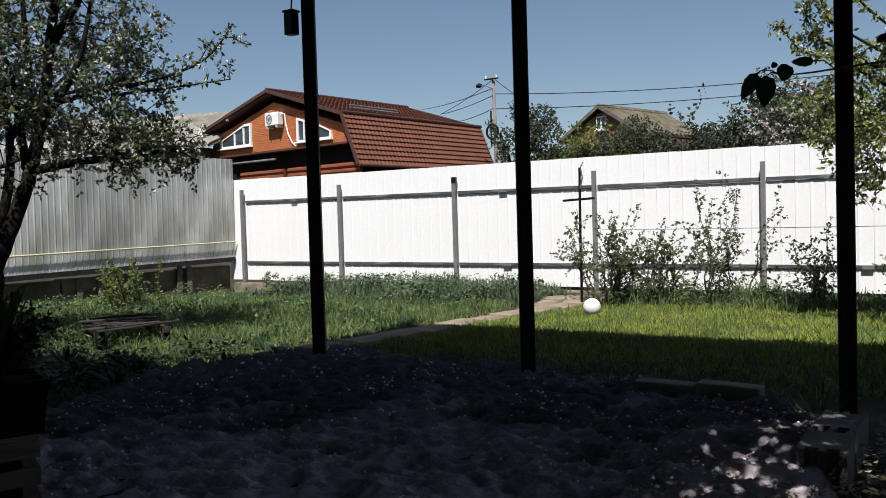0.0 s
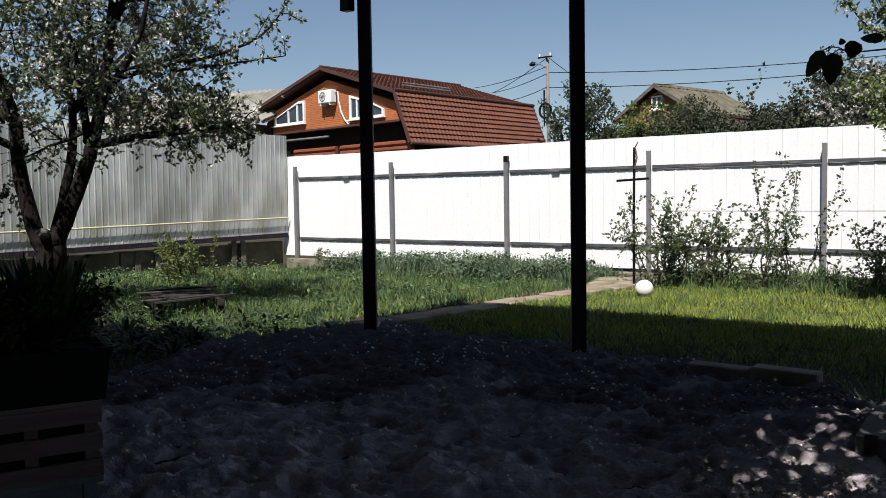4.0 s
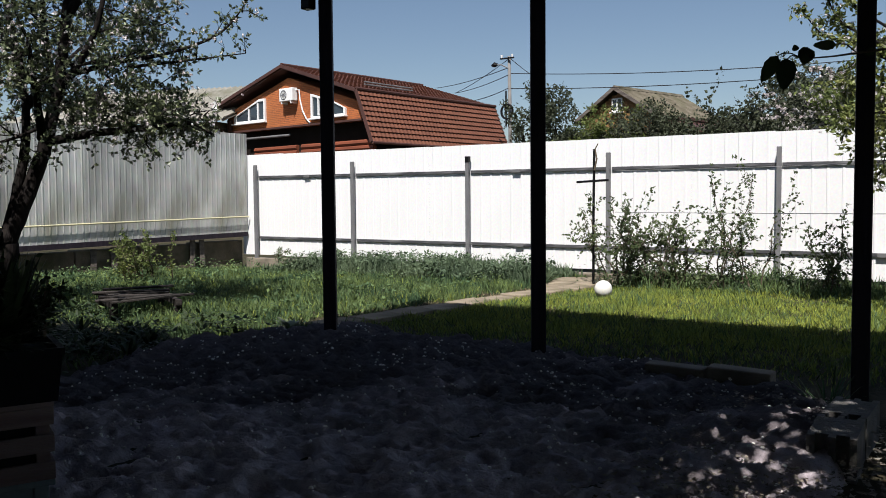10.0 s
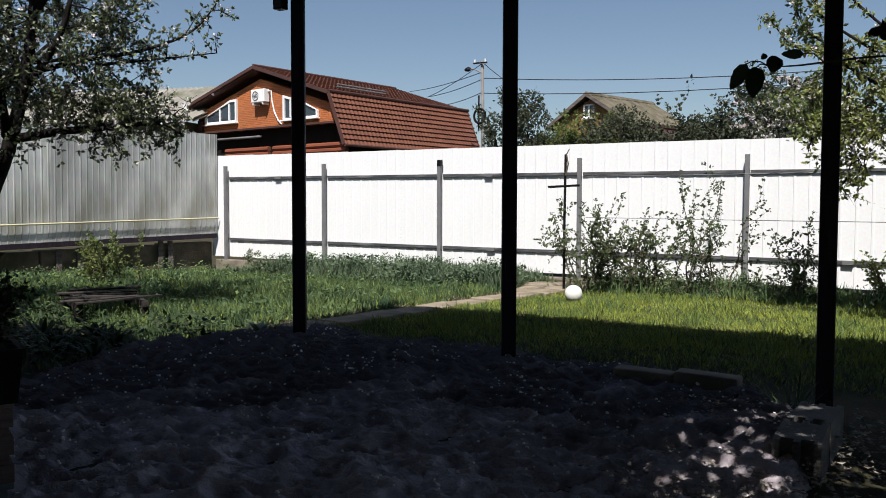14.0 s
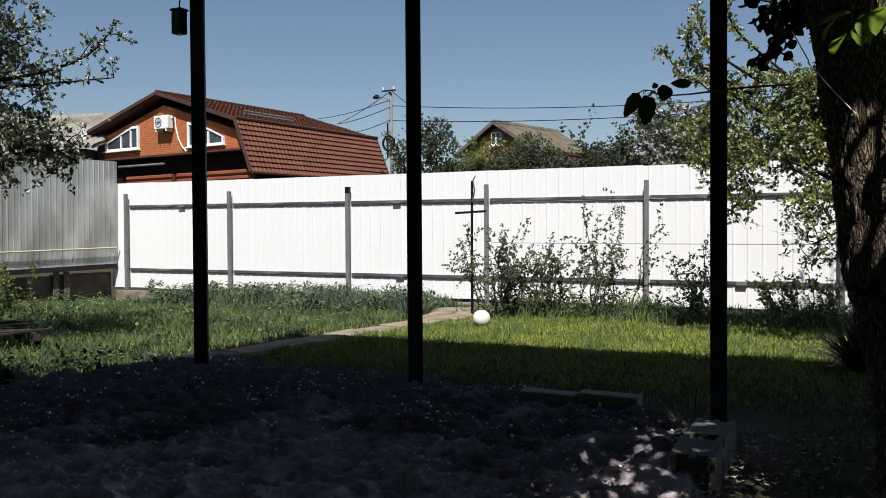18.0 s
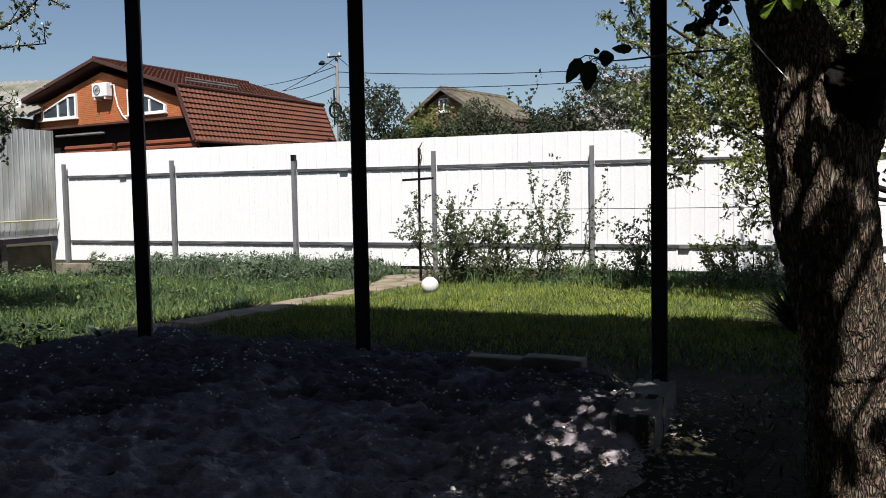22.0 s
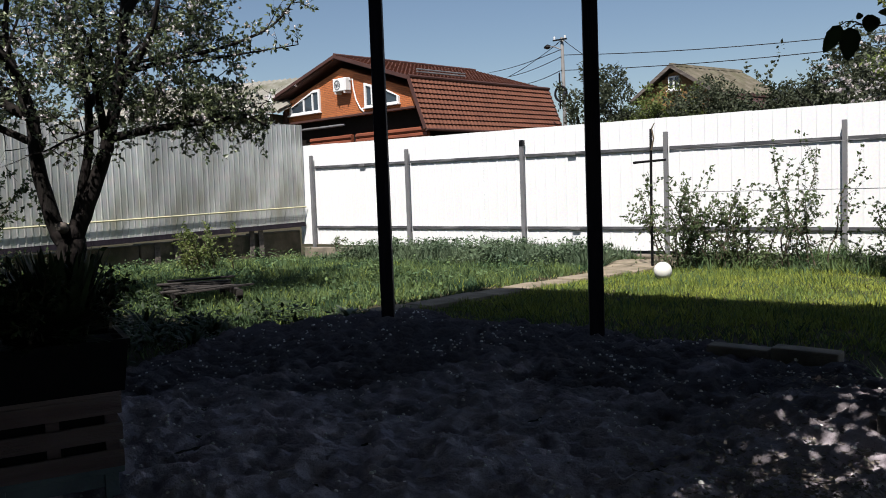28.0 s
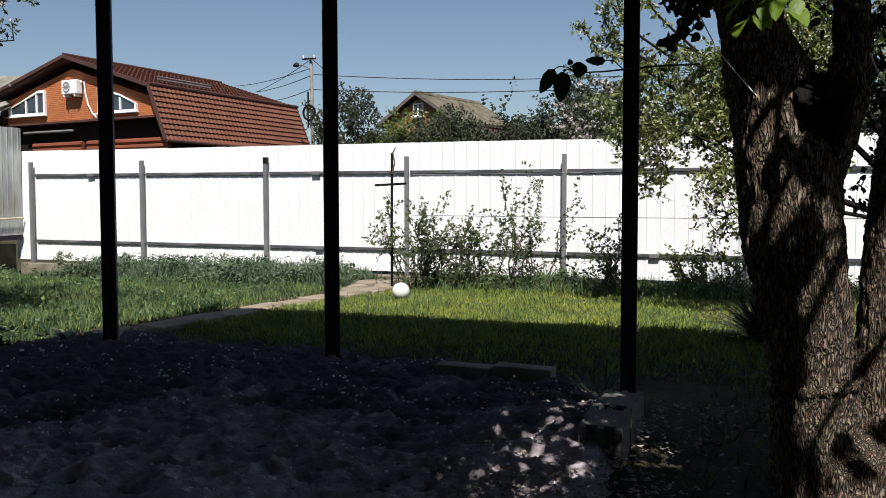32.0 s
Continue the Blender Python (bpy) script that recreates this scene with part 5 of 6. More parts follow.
for pts in ([(-0.9, 9.45, 2.3), (-1.4, 9.5, 2.65), (-1.68, 9.5, 2.75), (-1.9, 9.5, 3.05)], [(-1.0, 9.45, 2.5), (-1.45, 9.5, 2.8), (-1.58, 9.5, 2.95), (-1.68, 9.5, 3.2)],
            [(-0.9, 9.45, 2.6), (-1.35, 9.5, 2.95), (-1.48, 9.5, 3.15), (-1.54, 9.5, 3.45)], [(-0.9, 9.45, 1.95), (-1.3, 9.5, 1.95), (-1.45, 9.5, 1.85), (-1.5, 9.5, 1.68)], [(-0.6, 9.5, 2.6), (-1.1, 9.5, 3.1), (-1.25, 9.5, 3.4), (-1.3, 9.5, 3.7)]):
    out, rad = limb(wood, pts, 0.016, 0.005, 5)
    for p in out[4:]:
        for k in range(3):
            tips.append((tuple(p + Vector(unit(1)[0]) * 0.03), (0, 0, 0.4)))
    for k in (7, 10, 13):
        grow(out[k], Vector(unit(1)[0]) + Vector((-0.3, 0, 0.6)), 0.2, 0.004, 0, wood, tips, seg=0.05)
pts = np.vstack([cloud(1050, (-0.35, 9.6, 2.1), (1.15, 0.8, 1.35), 1.8, -0.05), cloud(500, (0.9, 9.7, 2.9), (1.3, 0.9, 1.2), 1.8, -0.05)])
fill_crown(wood, nodes, pts, tips)
part("trunk", wood, DARK_BARK, PLUM, smooth=True, fix=False)
b = Build()
tips = [t for t in tips if t[0][2] > 1.75 or rng.uniform(0, 1) < 0.35]
leaves(b, [t[0] for t in tips], [t[1] for t in tips], 0.058, 0.06, 6, width=0.55)
part("crown", b, LEAF_PLUM, PLUM, "yellow-green leaves", fix=False)
b = Build()
blossom_at(b, tips, 2200, 0.026)
part("blossom", b, BLOSSOM, PLUM, "white blossom", fix=False)


# ---- shrubs ----
def shrub(name, label, x, y, n, height, spread, leaf, size, material, per=2, category="shrub", lean=0.25):
    reseed(int(abs(x) * 97 + abs(y) * 31))
    root = empty(name, label, category)
    wood, tips = Build(), []
    for k in range(n):
        a = rng.uniform(0, 2 * math.pi)
        r = spread * math.sqrt(rng.uniform(0, 1))
        p = (x + r * math.cos(a), y + 0.35 * r * math.sin(a), -0.03)
        hd = Vector((rng.normal() * lean, rng.normal() * lean, 1))
        grow(p, hd, height * rng.uniform(0.6, 1.15), 0.012, 1, wood, tips, spread=0.55, lift=0.05, kids=7, seg=0.08, shrink=0.32)
    part("branching_stem", wood, TWIG, root, fix=False)
    b = Build()
    leaves(b, [t[0] for t in tips], [t[1] for t in tips], size * 0.95, 0.035, per * 2 + 1, width=0.6)
    part("foliage", b, material, root, fix=False)
    return root


shrub("currant_bush", "leafy currant bush growing before the white fence", -4.3, 10.95, 14, 1.15, 0.5, 1, 0.052, LEAF_BUSH, 2)
shrub("currant_bush", "leafy currant bush growing before the white fence", -3.5, 11.0, 14, 1.25, 0.55, 1, 0.052, LEAF_BUSH, 2)
shrub("rose_bush", "thin upright rose shoots before the white fence", -2.75, 11.05, 7, 1.5, 0.33, 1, 0.05, LEAF_BUSH, lean=0.1)
shrub("rose_bush", "sparse arching rose shoots before the white fence", -1.85, 11.1, 7, 1.0, 0.45, 1, 0.05, LEAF_BUSH, lean=0.5)
shrub("young_bush", "small bright young bush by the fence", -0.55, 11.6, 8, 0.6, 0.4, 1, 0.05, LEAF_YELLOW)
shrub("young_bush", "small bright young bush by the fence", -1.0, 11.8, 5, 0.55, 0.3, 1, 0.05, LEAF_YELLOW)
shrub("garden_shrub", "green shrub before the galvanised fence", -10.6, 8.3, 14, 0.8, 0.6, 1, 0.05, LEAF_YELLOW)
shrub("garden_shrub", "tall thin shrub behind the metal frame", -10.6, 4.6, 16, 1.75, 0.35, 1, 0.055, LEAF_BUSH, 3)
shrub("garden_shrub", "dark shrub beside the apple tree", -9.6, 4.6, 10, 0.9, 0.5, 1, 0.05, LEAF_DARK)
shrub("fence_weed", "small weed growing on the fence plinth", -11.8, 12.3, 2, 0.5, 0.05, 1, 0.04, LEAF)

# trellis stake with wires
STAKE = empty("trellis_stake", "thin dark steel stake with a cross bar among the bushes", "stake", at=(-4.677, 10.84, -0.067))
part("stake", Build().tube([(0, 0, -0.1), (0.0, 0, 1.0), (0.01, 0, 1.88)], 0.018, 8), BLACK_STEEL, STAKE)
part("cross_bar", Build().tube([(-0.24, 0.0, 1.45), (0.2, 0.03, 1.47)], 0.016, 6), BLACK_STEEL, STAKE)
part("tied_twig", Build().tube([(0.02, -0.02, 1.6), (0.06, -0.03, 1.75), (0.03, -0.02, 1.88), (0.07, -0.02, 1.95)], [0.012, 0.01, 0.01, 0.006], 5), TWIG, STAKE)
for z0, z1 in ((1.52, 1.58), (0.98, 1.0)):
    o = part("trellis_wire", wire((-4.4, 10.9, z0), (3.2, 10.6, z1 - 0.02), 0.02, 0.004), RAIL_STEEL, fix=False)
    tagged(o, "thin taut garden wire strung before the fence", "wire")


# ---- far trees ----
def far_tree(x, y, z0, z1, rx, ry, n, size, material, label, blossom=0, cat="tree"):
    reseed(int(abs(x) * 97 + abs(y) * 31))
    root = empty("garden_tree", label, cat)
    wood, tips = Build(), []
    limb(wood, [(x, y, -0.1), (x + 0.05, y, z0 * 0.6), (x, y, z0)], 0.14, 0.1, 8)
    for k in range(n):
        a, t = rng.uniform(0, 2 * math.pi), rng.uniform(0, 1)
        hd = Vector((rx * math.cos(a), ry * math.sin(a), (z1 - z0) * (0.3 + 0.7 * t)))
        grow((x, y, z0 * rng.uniform(0.7, 1.0)), hd, hd.length * rng.uniform(0.65, 1.05), 0.05, 2, wood, tips, spread=0.5, lift=0.1, kids=5, seg=0.28, shrink=0.42)
    top = lambda z: z if z < z1 else z1 + 0.3 * (z - z1)
    wood.v = [(p[0], p[1], top(p[2])) for p in wood.v]
    tips = [((p[0], p[1], top(p[2])), d) for p, d in tips]
    part("trunk", wood, DARK_BARK, root, smooth=True, fix=False)
    b = Build()
    leaves(b, [t[0] for t in tips], [t[1] for t in tips], size, size * 1.6, 8, width=0.62)
    extra = cloud(n * 130, (x, y, z0 + (z1 - z0) * 0.42), (rx, ry, (z1 - z0) * 0.55), 1.1, 0.0, x)
    leaves(b, extra, np.zeros_like(extra), size, size, 3, width=0.62)
    part("crown", b, material, root, fix=False)
    if blossom:
        b = Build()
        blossom_at(b, tips, blossom * 2, 0.07)
        part("blossom", b, BLOSSOM, root, "white blossom", fix=False)


far_tree(-14.6, 30.5, 2.0, 5.9, 1.1, 0.9, 16, 0.13, LEAF_FAR, "upright garden tree beside the small house")
far_tree(-12.5, 31.5, 1.6, 4.75, 1.6, 1.0, 34, 0.12, LEAF_YELLOW, "budding garden tree in front of the small house")
far_tree(-13.6, 31.2, 1.4, 4.45, 1.2, 0.8, 24, 0.11, LEAF_YELLOW, "budding yellow-green tree in front of the small house")
far_tree(-10.9, 31.5, 1.6, 5.15, 1.5, 1.0, 24, 0.12, LEAF_FAR, "budding garden tree in front of the small house")
far_tree(-8.0, 31.0, 1.6, 4.6, 1.6, 1.2, 18, 0.12, LEAF_FAR, "loose garden tree behind the fence")
far_tree(-5.4, 28.5, 1.5, 5.6, 1.5, 1.2, 30, 0.13, LEAF_FAR, "dense dark garden tree behind the fence")
far_tree(-7.0, 28.0, 1.5, 4.5, 1.2, 1.0, 20, 0.12, LEAF_FAR, "low leafy garden tree behind the fence")
far_tree(-4.2, 25.0, 1.5, 4.6, 1.5, 1.2, 13, 0.12, LEAF_FAR, "garden tree in white blossom behind the fence", blossom=2200)
far_tree(-2.3, 23.5, 1.5, 5.0, 1.7, 1.2, 13, 0.12, LEAF_YELLOW, "leafy garden tree behind the fence", blossom=300)
far_tree(0.6, 24.5, 1.5, 5.2, 2.0, 1.4, 13, 0.13, LEAF_FAR, "leafy garden tree behind the fence")
far_tree(3.4, 24.5, 1.5, 5.2, 2.0, 1.4, 12, 0.13, LEAF_FAR, "leafy garden tree behind the fence")
far_tree(-21.5, 9.0, 1.5, 5.0, 1.8, 1.5, 12, 0.11, LEAF_FAR, "neighbour's tree in white blossom behind the galvanised fence", blossom=900)
far_tree(-23.5, 12.0, 1.5, 5.2, 1.8, 1.5, 11, 0.12, LEAF_FAR, "neighbour's tree behind the galvanised fence")

# ---- slatted garden bench on the lawn ----
reseed(13)
BENCH = empty("slatted_bench", "low weathered slatted bench standing in the grass", "bench", at=(-7.55, 5.85, -0.03))
BENCH.scale = (1.0, 1.0, 0.82)
BENCH.rotation_euler = (0, 0, radians(62))
for i in range(9):
    ln = rng.uniform(0.28, 0.42)
    o = part("slat", Build().box((-ln, -0.036, 0), (ln, 0.036, 0.022), bev=0.004), OLD_WOOD, BENCH)
    o.matrix_local = pose(rng.uniform(-0.09, 0.09), -0.45 + 0.112 * i, 0.275 + rng.uniform(0, 0.02) + (0.03 if i in (6, 8) else 0), rng.uniform(-7, 7), rng.uniform(-3, 3), rng.uniform(-9, 9))
for x in (-0.3, 0.3):
    part("rail", Build().box((x - 0.03, -0.5, 0.2), (x + 0.03, 0.5, 0.27), bev=0.004), OLD_WOOD, BENCH)
    for y in (-0.42, 0.42):
        part("leg", Build().box((x - 0.035, y - 0.035, -0.05), (x + 0.035, y + 0.035, 0.199), bev=0.004), OLD_WOOD, BENCH)

# ---- kerb stones and blocks at the edge of the sand ----
for x0, x1, z, tz in ((-2.06, -1.695, 0.10, 1.5), (-1.675, -1.30, 0.115, -1.0)):
    b = Build().box((-(x1 - x0) / 2, -0.07, -0.14), ((x1 - x0) / 2, 0.07, 0.0), bev=0.01)
    o = part("kerb_stone", b, CONCRETE)
    o.matrix_world = pose((x0 + x1) / 2, 5.5, z + 0.01, 0, 1.5, tz)
    tagged(o, "flat grey concrete kerb stone beside the sand", "kerb stone", "kerb stones")


def hollow_block():
    """A building block with two open slots at either end, drawn out from its plan."""
    end = [(-0.095, 0.195), (-0.066, 0.195), (-0.066, 0.15), (-0.014, 0.15), (-0.014, 0.195), (0.014, 0.195), (0.014, 0.15), (0.066, 0.15), (0.066, 0.195), (0.095, 0.195)]
    plan = end + [(-x, -y) for x, y in end]
    return Build().prism(plan, 0.0, 0.188, axis="z")


for y, x, tz in ((4.22, -0.785, 2), (4.62, -0.78, -2)):
    o = part("concrete_block", hollow_block(), BLOCK)
    o.matrix_world = pose(x, y, -0.02, 0, 0, tz)
    tagged(o, "rough grey concrete building block by the porch post", "block", "concrete blocks")

# ---- stool with crate and planter ----
cx, cy, tz = -3.40, 1.985, 65
STOOL = empty("low_stool", "low painted wooden stool in the shade", "stool", at=(cx, cy, 0.02))
STOOL.rotation_euler = (0, 0, radians(tz))
for x in (-0.19, 0.19):
    for y in (-0.19, 0.19):
        part("leg", Build().box((x - 0.025, y - 0.025, -0.06), (x + 0.025, y + 0.025, 0.1), bev=0.004), STOOL_PAINT, STOOL)
part("seat", Build().box((-0.235, -0.235, 0.101), (0.235, 0.235, 0.125), bev=0.005), STOOL_PAINT, STOOL)
for y in (-0.19, 0.19):
    part("apron", Build().box((-0.164, y - 0.012, 0.045), (0.164, y + 0.012, 0.099)), STOOL_PAINT, STOOL)
CRATE = empty("slatted_crate", "weathered wooden crate with gaps between its boards", "crate", at=(cx, cy, 0.145))
CRATE.scale = (0.91, 0.91, 1.0)
CRATE.rotation_euler = (0, 0, radians(tz))
for z in (0.0, 0.1, 0.2):
    for s in (-1, 1):
        part("board", Build().box((-0.26, s * 0.25 - 0.011, z), (0.26, s * 0.25 + 0.011, z + 0.065), bev=0.004), CRATE_WOOD, CRATE)
        part("board", Build().box((s * 0.25 - 0.011, -0.238, z), (s * 0.25 + 0.011, 0.238, z + 0.065), bev=0.004), CRATE_WOOD, CRATE)
for x in (-0.22, 0.0, 0.22):
    for y in (-0.22, 0.22):
        part("upright", Build().box((x - 0.025, y - 0.016, 0), (x + 0.025, y + 0.016, 0.262)), CRATE_WOOD, CRATE)
# block added inside so that the gaps between the boards look shaded
part("liner", Build().box((-0.225, -0.2, 0.004), (0.225, 0.2, 0.255)), TUB, CRATE, "black filler that puts shade into the board gaps")
part("lid_board", Build().box((-0.262, -0.262, 0.266), (0.262, 0.262, 0.285), bev=0.004), CRATE_WOOD, CRATE)
TUBP = empty("plant_tub", "black square plant tub with dark spiky leaves", "planter", at=(cx, cy, 0.432))
TUBP.rotation_euler = (0, 0, radians(tz))
b = Build()
b.add([(s * w, t * w, z) for w, z in ((0.25, 0.0), (0.268, 0.17), (0.276, 0.17), (0.276, 0.195), (0.255, 0.195), (0.255, 0.15)) for s, t in ((-1, -1), (1, -1), (1, 1), (-1, 1))],
      [(3, 2, 1, 0)] + [(4 * r + k, 4 * r + (k + 1) % 4, 4 * r + 4 + (k + 1) % 4, 4 * r + 4 + k) for r in range(5) for k in range(4)] + [(20, 21, 22, 23)])
part("tub", b, TUB, TUBP)


def spiky(parent_or_name, label, x, y, z, n, length, material, width=0.03, upright=1.2, low=0.35):
    """A clump of long arching sword leaves."""
    b = Build()
    for k in range(n):
        a = rng.uniform(0, 2 * math.pi)
        ln = length * rng.uniform(0.6, 1.1)
        d = Vector((math.cos(a), math.sin(a), 0))
        side = Vector((-d.y, d.x, 0))
        el = rng.uniform(low, 1) * upright
        base = Vector((x, y, z)) + d * rng.uniform(0, 0.12) * length * 1.5
        q = []
        for i in range(6):
            t = i / 5
            p = base + d * (ln * t * math.cos(el)) + Vector((0, 0, ln * (t * math.sin(el) - 0.3 * t * t)))
            w = width * (0.7 + 0.6 * t) * (1 - t ** 3)
            q += [p - side * w / 2, p + side * w / 2]
        b.add(q, [(2 * i, 2 * i + 1, 2 * i + 3, 2 * i + 2) for i in range(5)])
    if isinstance(parent_or_name, str):
        return tagged(part(parent_or_name, b, material, fix=False), label, "plant")
    return part("sword_leaves", b, material, parent_or_name, label, fix=False)


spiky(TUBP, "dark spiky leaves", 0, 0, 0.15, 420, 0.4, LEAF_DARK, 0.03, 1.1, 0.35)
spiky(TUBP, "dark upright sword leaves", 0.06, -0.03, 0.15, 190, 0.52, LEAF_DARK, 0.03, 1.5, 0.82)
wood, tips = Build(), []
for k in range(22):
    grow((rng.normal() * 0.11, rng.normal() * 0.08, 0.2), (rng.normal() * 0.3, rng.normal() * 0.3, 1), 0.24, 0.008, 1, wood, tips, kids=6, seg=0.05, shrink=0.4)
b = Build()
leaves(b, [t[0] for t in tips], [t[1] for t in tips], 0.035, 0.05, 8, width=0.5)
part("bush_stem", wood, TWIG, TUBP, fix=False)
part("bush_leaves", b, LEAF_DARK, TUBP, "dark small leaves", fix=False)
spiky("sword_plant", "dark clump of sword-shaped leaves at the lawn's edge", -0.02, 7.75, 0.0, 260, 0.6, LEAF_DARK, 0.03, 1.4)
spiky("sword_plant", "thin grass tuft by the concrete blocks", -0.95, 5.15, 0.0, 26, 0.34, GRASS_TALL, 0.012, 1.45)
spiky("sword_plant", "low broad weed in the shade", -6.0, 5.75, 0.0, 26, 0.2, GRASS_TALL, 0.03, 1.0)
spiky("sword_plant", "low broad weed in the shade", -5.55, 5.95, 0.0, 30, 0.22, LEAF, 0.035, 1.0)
# clumps at the shadow's edge, shade put into their leaf colour
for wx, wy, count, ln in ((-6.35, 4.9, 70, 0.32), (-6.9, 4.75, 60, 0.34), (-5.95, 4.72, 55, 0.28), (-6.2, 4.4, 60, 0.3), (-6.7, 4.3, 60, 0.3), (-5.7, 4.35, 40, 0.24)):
    spiky("sword_plant", "clump of low leaves by the sand, coloured dark for the shade", wx, wy, 0.0, count, ln, LEAF_DARK, 0.03, 1.1)

# ---- black metal frame ----
FR = empty("metal_frame", "tall black welded metal frame beside the apple tree", "frame", at=(0, 0, 0))
pa, pb, pc = (-7.26, 3.42), (-7.66, 3.06), (-8.1, 2.66)
for q, h in ((pa, 2.5), (pb, 2.42), (pc, 2.5)):
    part("post", Build().box((q[0] - 0.022, q[1] - 0.022, -0.1), (q[0] + 0.022, q[1] + 0.022, h)), BLACK_STEEL, FR)
for z0, z1, r in ((2.30, 2.34, 0.026), (2.19, 2.2, 0.014), (1.75, 1.70, 0.022), (0.72, 0.75, 0.018), (0.3, 0.32, 0.018)):
    part("rail", Build().tube([(pa[0], pa[1], z0), (pb[0], pb[1], z1), (pc[0], pc[1], z1 + (z1 - z0) * 0.8)], r, 6), BLACK_STEEL, FR)
for a, c in (((pa[0], pa[1], 0.48), (pa[0] - 0.15, pa[1] - 0.135, 0.31)), ((pb[0], pb[1], 0.55), (pb[0] + 0.12, pb[1] + 0.105, 0.31)), ((pa[0] - 0.27, pa[1] - 0.243, 1.72), (pa[0] - 0.27, pa[1] - 0.243, 2.2))):
    part("strut", Build().tube([a, c], 0.015, 6), BLACK_STEEL, FR)


# ---- grass ----
def blades(name, label, n, region, height, width, material, test=None, droop=0.25):
    (x0, x1), (y0, y1) = region
    x, y = rng.uniform(x0, x1, n), rng.uniform(y0, y1, n)
    if test is not None:
        ok = np.array([test(a, c) for a, c in zip(x, y)])
        x, y = x[ok], y[ok]
    ok = np.array([noise.noise(Vector((a * 5, c * 5, 2.0))) + 0.7 * noise.noise(Vector((a * 14, c * 14, 6.0))) for a, c in zip(x, y)]) > rng.uniform(-1.1, 0.35, len(x))
    x, y = x[ok], y[ok]
    n = len(x)
    patch = np.array([0.75 + 0.5 * noise.noise(Vector((a * 1.3, c * 1.3, 4.0))) + 0.3 * noise.noise(Vector((a * 4, c * 4, 9.0))) for a, c in zip(x, y)])
    z = np.array([ground_z(a, c) - 0.01 for a, c in zip(x, y)])
    u = np.stack([rng.normal(size=n) * droop, rng.normal(size=n) * droop, np.ones(n)], 1)
    u /= np.linalg.norm(u, axis=1, keepdims=True)
    w = np.cross(u, unit(n))
    w /= np.linalg.norm(w, axis=1, keepdims=True) + 1e-9
    b = Build()
    h = height * rng.uniform(0.5, 1.3, n) * np.clip(patch, 0.35, 1.5)
    b.quads(np.stack([x, y, z], 1), u, w, h, width * rng.uniform(0.7, 1.3, n), 0.2)
    return tagged(part(name, b, material, fix=False), label, "grass", kind="stuff")


def off_path(x, y):
    for (xa, ya), (xb, yb) in zip(path_line, path_line[1:]):
        if ya - 0.02 <= y <= yb + 0.02:
            m = xa + (xb - xa) * (y - ya) / (yb - ya)
            return (abs(x - m) if x > m else abs(x - m) * 0.65) > 0.17 + 0.22 * noise.noise(Vector((x * 3, y * 3, 1)))
    return True


def lawn_ok(x, y):
    return in_sand(x, y) < 0.06 and off_path(x, y) and in_patch(x, y) < 0.05


def path_side(x, y):
    """Along the trodden left side of the path."""
    for (xa, ya), (xb, yb) in zip(path_line, path_line[1:]):
        if ya <= y <= yb:
            d = xa + (xb - xa) * (y - ya) / (yb - ya) - x
            return 0.1 < d < 0.55 + 0.3 * noise.noise(Vector((x * 2, y * 2, 5)))
    return False


def weed_ok(x, y):
    return off_path(x, y) and in_patch(x, y) < 0.05


def thin_shaded_lawn(x, y):
    """The lawn is thinned to bare soil towards the sand, darkening its shaded part."""
    return lawn_ok(x, y) and noise.noise(Vector((x * 23, y * 23, 3))) < (y - 6.1) / 1.7 - 0.25


blades("lawn_grass", "short bright green lawn grass, thinned towards the sand to darken the shade", 150000, ((-5.2, 3.2), (5.4, 11.6)), 0.085, 0.009, GRASS_LAWN, thin_shaded_lawn, 0.45)
blades("lawn_grass", "longer darker tufts in the lawn", 16000, ((-5.0, 3.2), (6.0, 11.4)), 0.13, 0.010, GRASS_TALL, lawn_ok, 0.6)
blades("meadow_grass", "taller uncut green grass on the lawn", 105000, ((-13.2, -5.3), (5.1, 12.2)), 0.15, 0.012, GRASS_TALL, lawn_ok, 0.55)
blades("meadow_grass", "bright grass blades among the uncut grass", 13000, ((-13.2, -5.3), (5.1, 12.2)), 0.13, 0.012, GRASS_LAWN, lawn_ok, 0.6)
blades("dry_grass", "dry trampled grass beside the garden path", 6000, ((-6.4, -4.6), (6.2, 11.3)), 0.07, 0.010, DRY_GRASS, path_side, 1.3)
blades("bank_weeds", "bluish green weeds growing along the fence", 15000, ((-10.6, -5.4), (10.6, 12.2)), 0.30, 0.022, GRASS_BLUE, weed_ok, 0.5)
blades("fence_weeds", "tall weeds along the white fence", 9000, ((-4.6, 3.2), (10.7, 12.3)), 0.24, 0.016, GRASS_TALL, weed_ok, 0.45)
blades("shade_grass", "sparse grass in the shade", 9000, ((-0.4, 4.0), (1.5, 6.5)), 0.12, 0.010, GRASS_TALL, lawn_ok, 0.6)
blades("shade_grass", "dark rough grass in the shade", 18000, ((-11.5, -5.6), (1.0, 5.2)), 0.14, 0.012, GRASS_TALL, lawn_ok, 0.5)

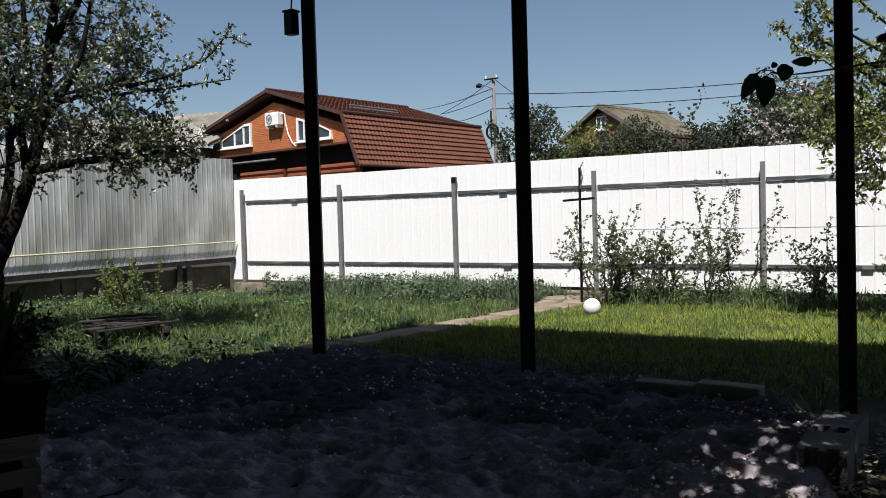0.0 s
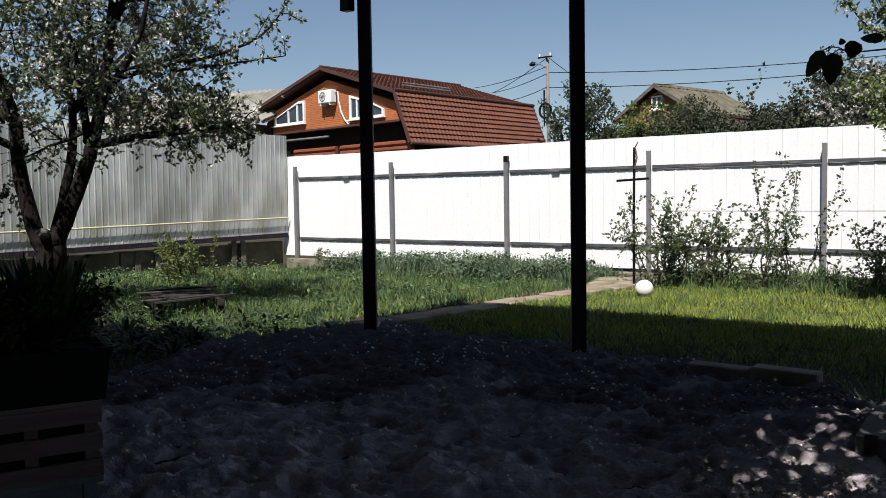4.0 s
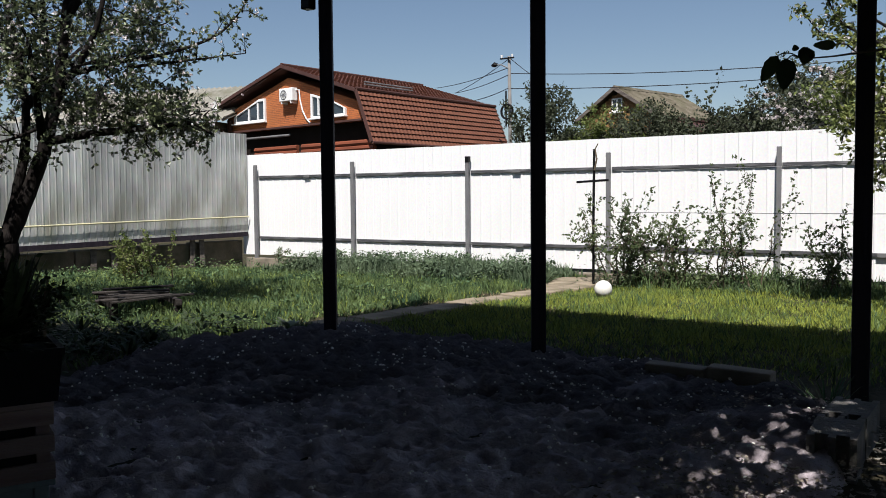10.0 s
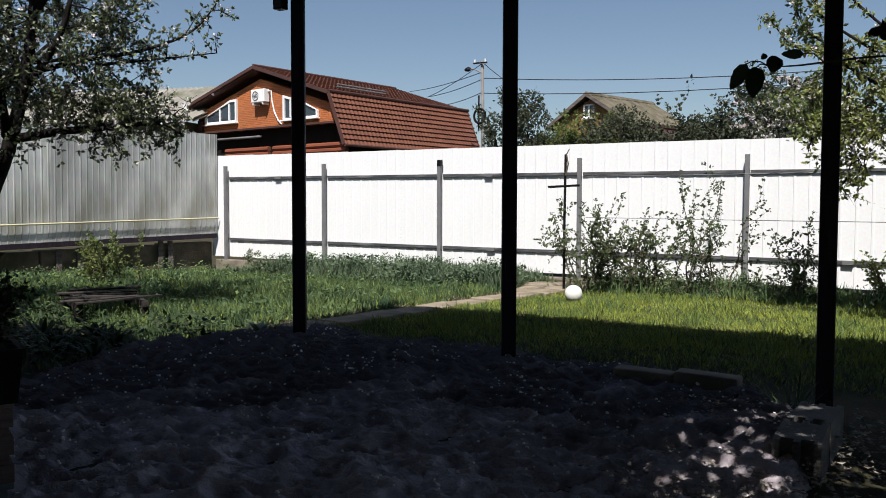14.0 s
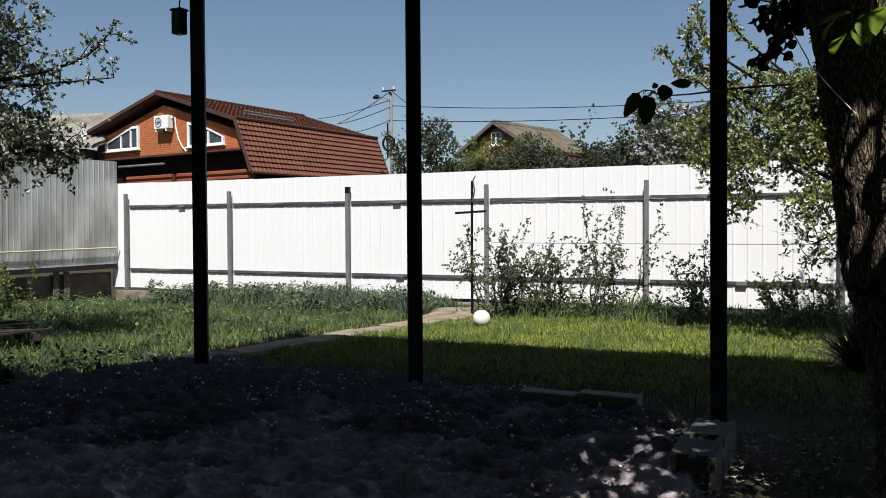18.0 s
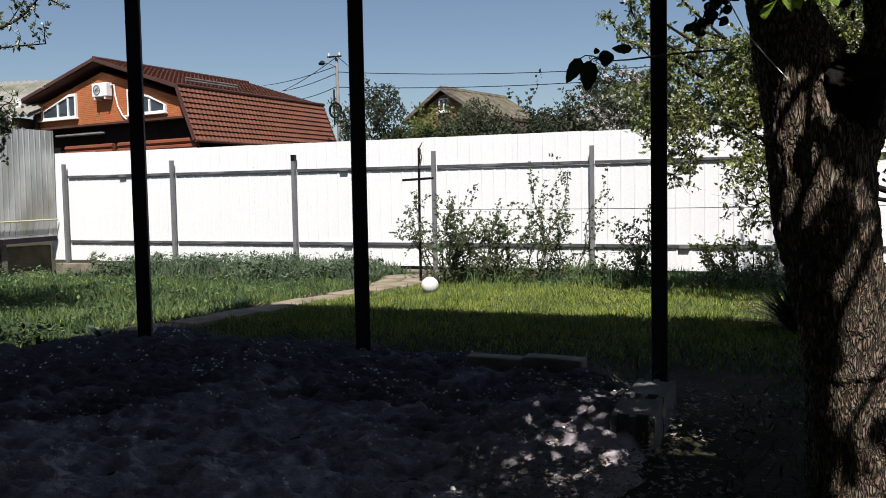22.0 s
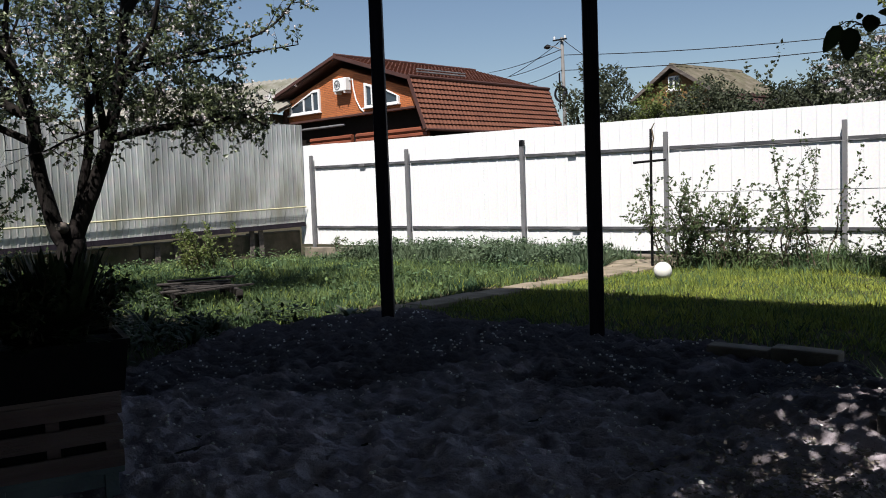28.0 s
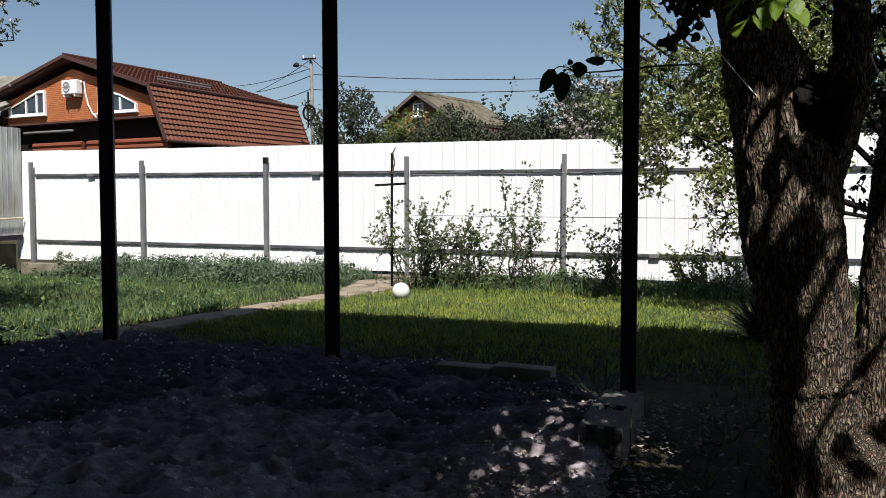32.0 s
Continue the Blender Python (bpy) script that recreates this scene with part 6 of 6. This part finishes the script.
# ---- shells and pebbles in the sand ----
b = Build()
reseed(21)
for k in range(6500):
    x, y = rng.uniform(-5.4, -0.8), 0.9 + 5.0 * rng.uniform(0, 1) ** 1.25
    if in_sand(x, y) < 0.15 or noise.noise(Vector((x * 2.2, y * 2.2, 3))) < rng.uniform(-0.3, 0.45):
        continue
    i, j = int((x - X0) / CELL), int((y - Y0) / CELL)
    z = SAND_BED.data.vertices[zs[i, j]].co.z
    r = 0.005 + 0.007 * rng.uniform(0, 1) ** 1.5
    a0, st = rng.uniform(0, 6.3), rng.uniform(0.6, 1.0)
    q = [Vector((x, y, z + 0.003)) + Vector((r * math.cos(a0 + k * 1.047), r * st * math.sin(a0 + k * 1.047), 0)) for k in range(6)]
    q += [Vector((x, y, z + 0.003)) + Vector((0.6 * r * math.cos(a0 + k * 1.047), 0.6 * r * st * math.sin(a0 + k * 1.047), 0.75 * r)) for k in range(6)]
    b.add(q, [(k, (k + 1) % 6, 6 + (k + 1) % 6, 6 + k) for k in range(6)] + [(6, 7, 8, 9, 10, 11)])
tagged(part("shells", b, SHELL, fix=False), "small pale shells and pebbles strewn over the sand", "shells", kind="stuff")
b = Build()
for k in range(4200):
    x, y = rng.normal(-0.95, 0.28), rng.uniform(2.7, 5.2)
    if abs(x + 0.785) < 0.12 and y > 4.0:
        continue
    c = np.array([[x, y, 0.03 + rng.uniform(0, 0.06)]])
    u = unit(1) * np.array([[1, 1, 0.35]])
    w = np.cross(u, [[0.1, 0.1, 1]])
    w /= np.linalg.norm(w)
    ln = rng.uniform(0.012, 0.045)
    b.quads(c, u, w, [ln], [ln * 0.6], 0.3)
tagged(part("leaf_litter", b, LITTER, fix=False), "pale dry leaf litter and petals on the ground", "leaf litter", kind="stuff")


def weeds(name, label, n, region, size, height, material, test):
    """Low broad-leaved weeds scattered through the grass."""
    (x0, x1), (y0, y1) = region
    p = np.stack([rng.uniform(x0, x1, n), rng.uniform(y0, y1, n), np.zeros(n)], 1)
    p = p[[test(q[0], q[1]) and noise.noise(Vector((q[0] * 1.1, q[1] * 1.1, 7))) > -0.05 for q in p]]
    p = np.repeat(p, 6, 0) + rng.normal(size=(len(p) * 6, 3)) * 0.05
    p[:, 2] = rng.uniform(0.02, height, len(p))
    u = unit(len(p)) * np.array([1, 1, 0.5])
    u /= np.linalg.norm(u, axis=1, keepdims=True)
    w = np.cross(u, np.array([[0.0, 0.0, 1.0]]) + unit(len(p)) * 0.4)
    w /= np.linalg.norm(w, axis=1, keepdims=True) + 1e-9
    ln = size * rng.uniform(0.6, 1.3, len(p))
    b = Build().quads(p, u, w, ln, ln * 0.55, 0.15)
    return tagged(part(name, b, material, fix=False), label, "weeds", kind="stuff")


reseed(31)
weeds("broad_weeds", "broad-leaved weeds in the uncut grass", 1100, ((-13.0, -5.7), (5.2, 11.8)), 0.06, 0.15, GRASS_TALL, lawn_ok)
weeds("broad_weeds", "grey-green weeds on the bank by the fence", 1500, ((-10.4, -5.2), (10.4, 12.2)), 0.07, 0.30, GRASS_BLUE, weed_ok)
weeds("broad_weeds", "broad-leaved weeds under the bushes", 900, ((-5.0, 2.5), (10.6, 12.1)), 0.06, 0.25, LEAF_BUSH, off_path)
# weeds in shadow take the darker leaf colour in place of shade
weeds("broad_weeds", "weeds coloured dark for the shade by the sand", 700, ((-8.5, -4.8), (2.5, 5.6)), 0.07, 0.2, LEAF_DARK, lawn_ok)
weeds("broad_weeds", "weeds coloured dark for the shade under the old tree", 350, ((-0.5, 3.0), (3.0, 6.5)), 0.05, 0.1, LEAF_DARK, lawn_ok)
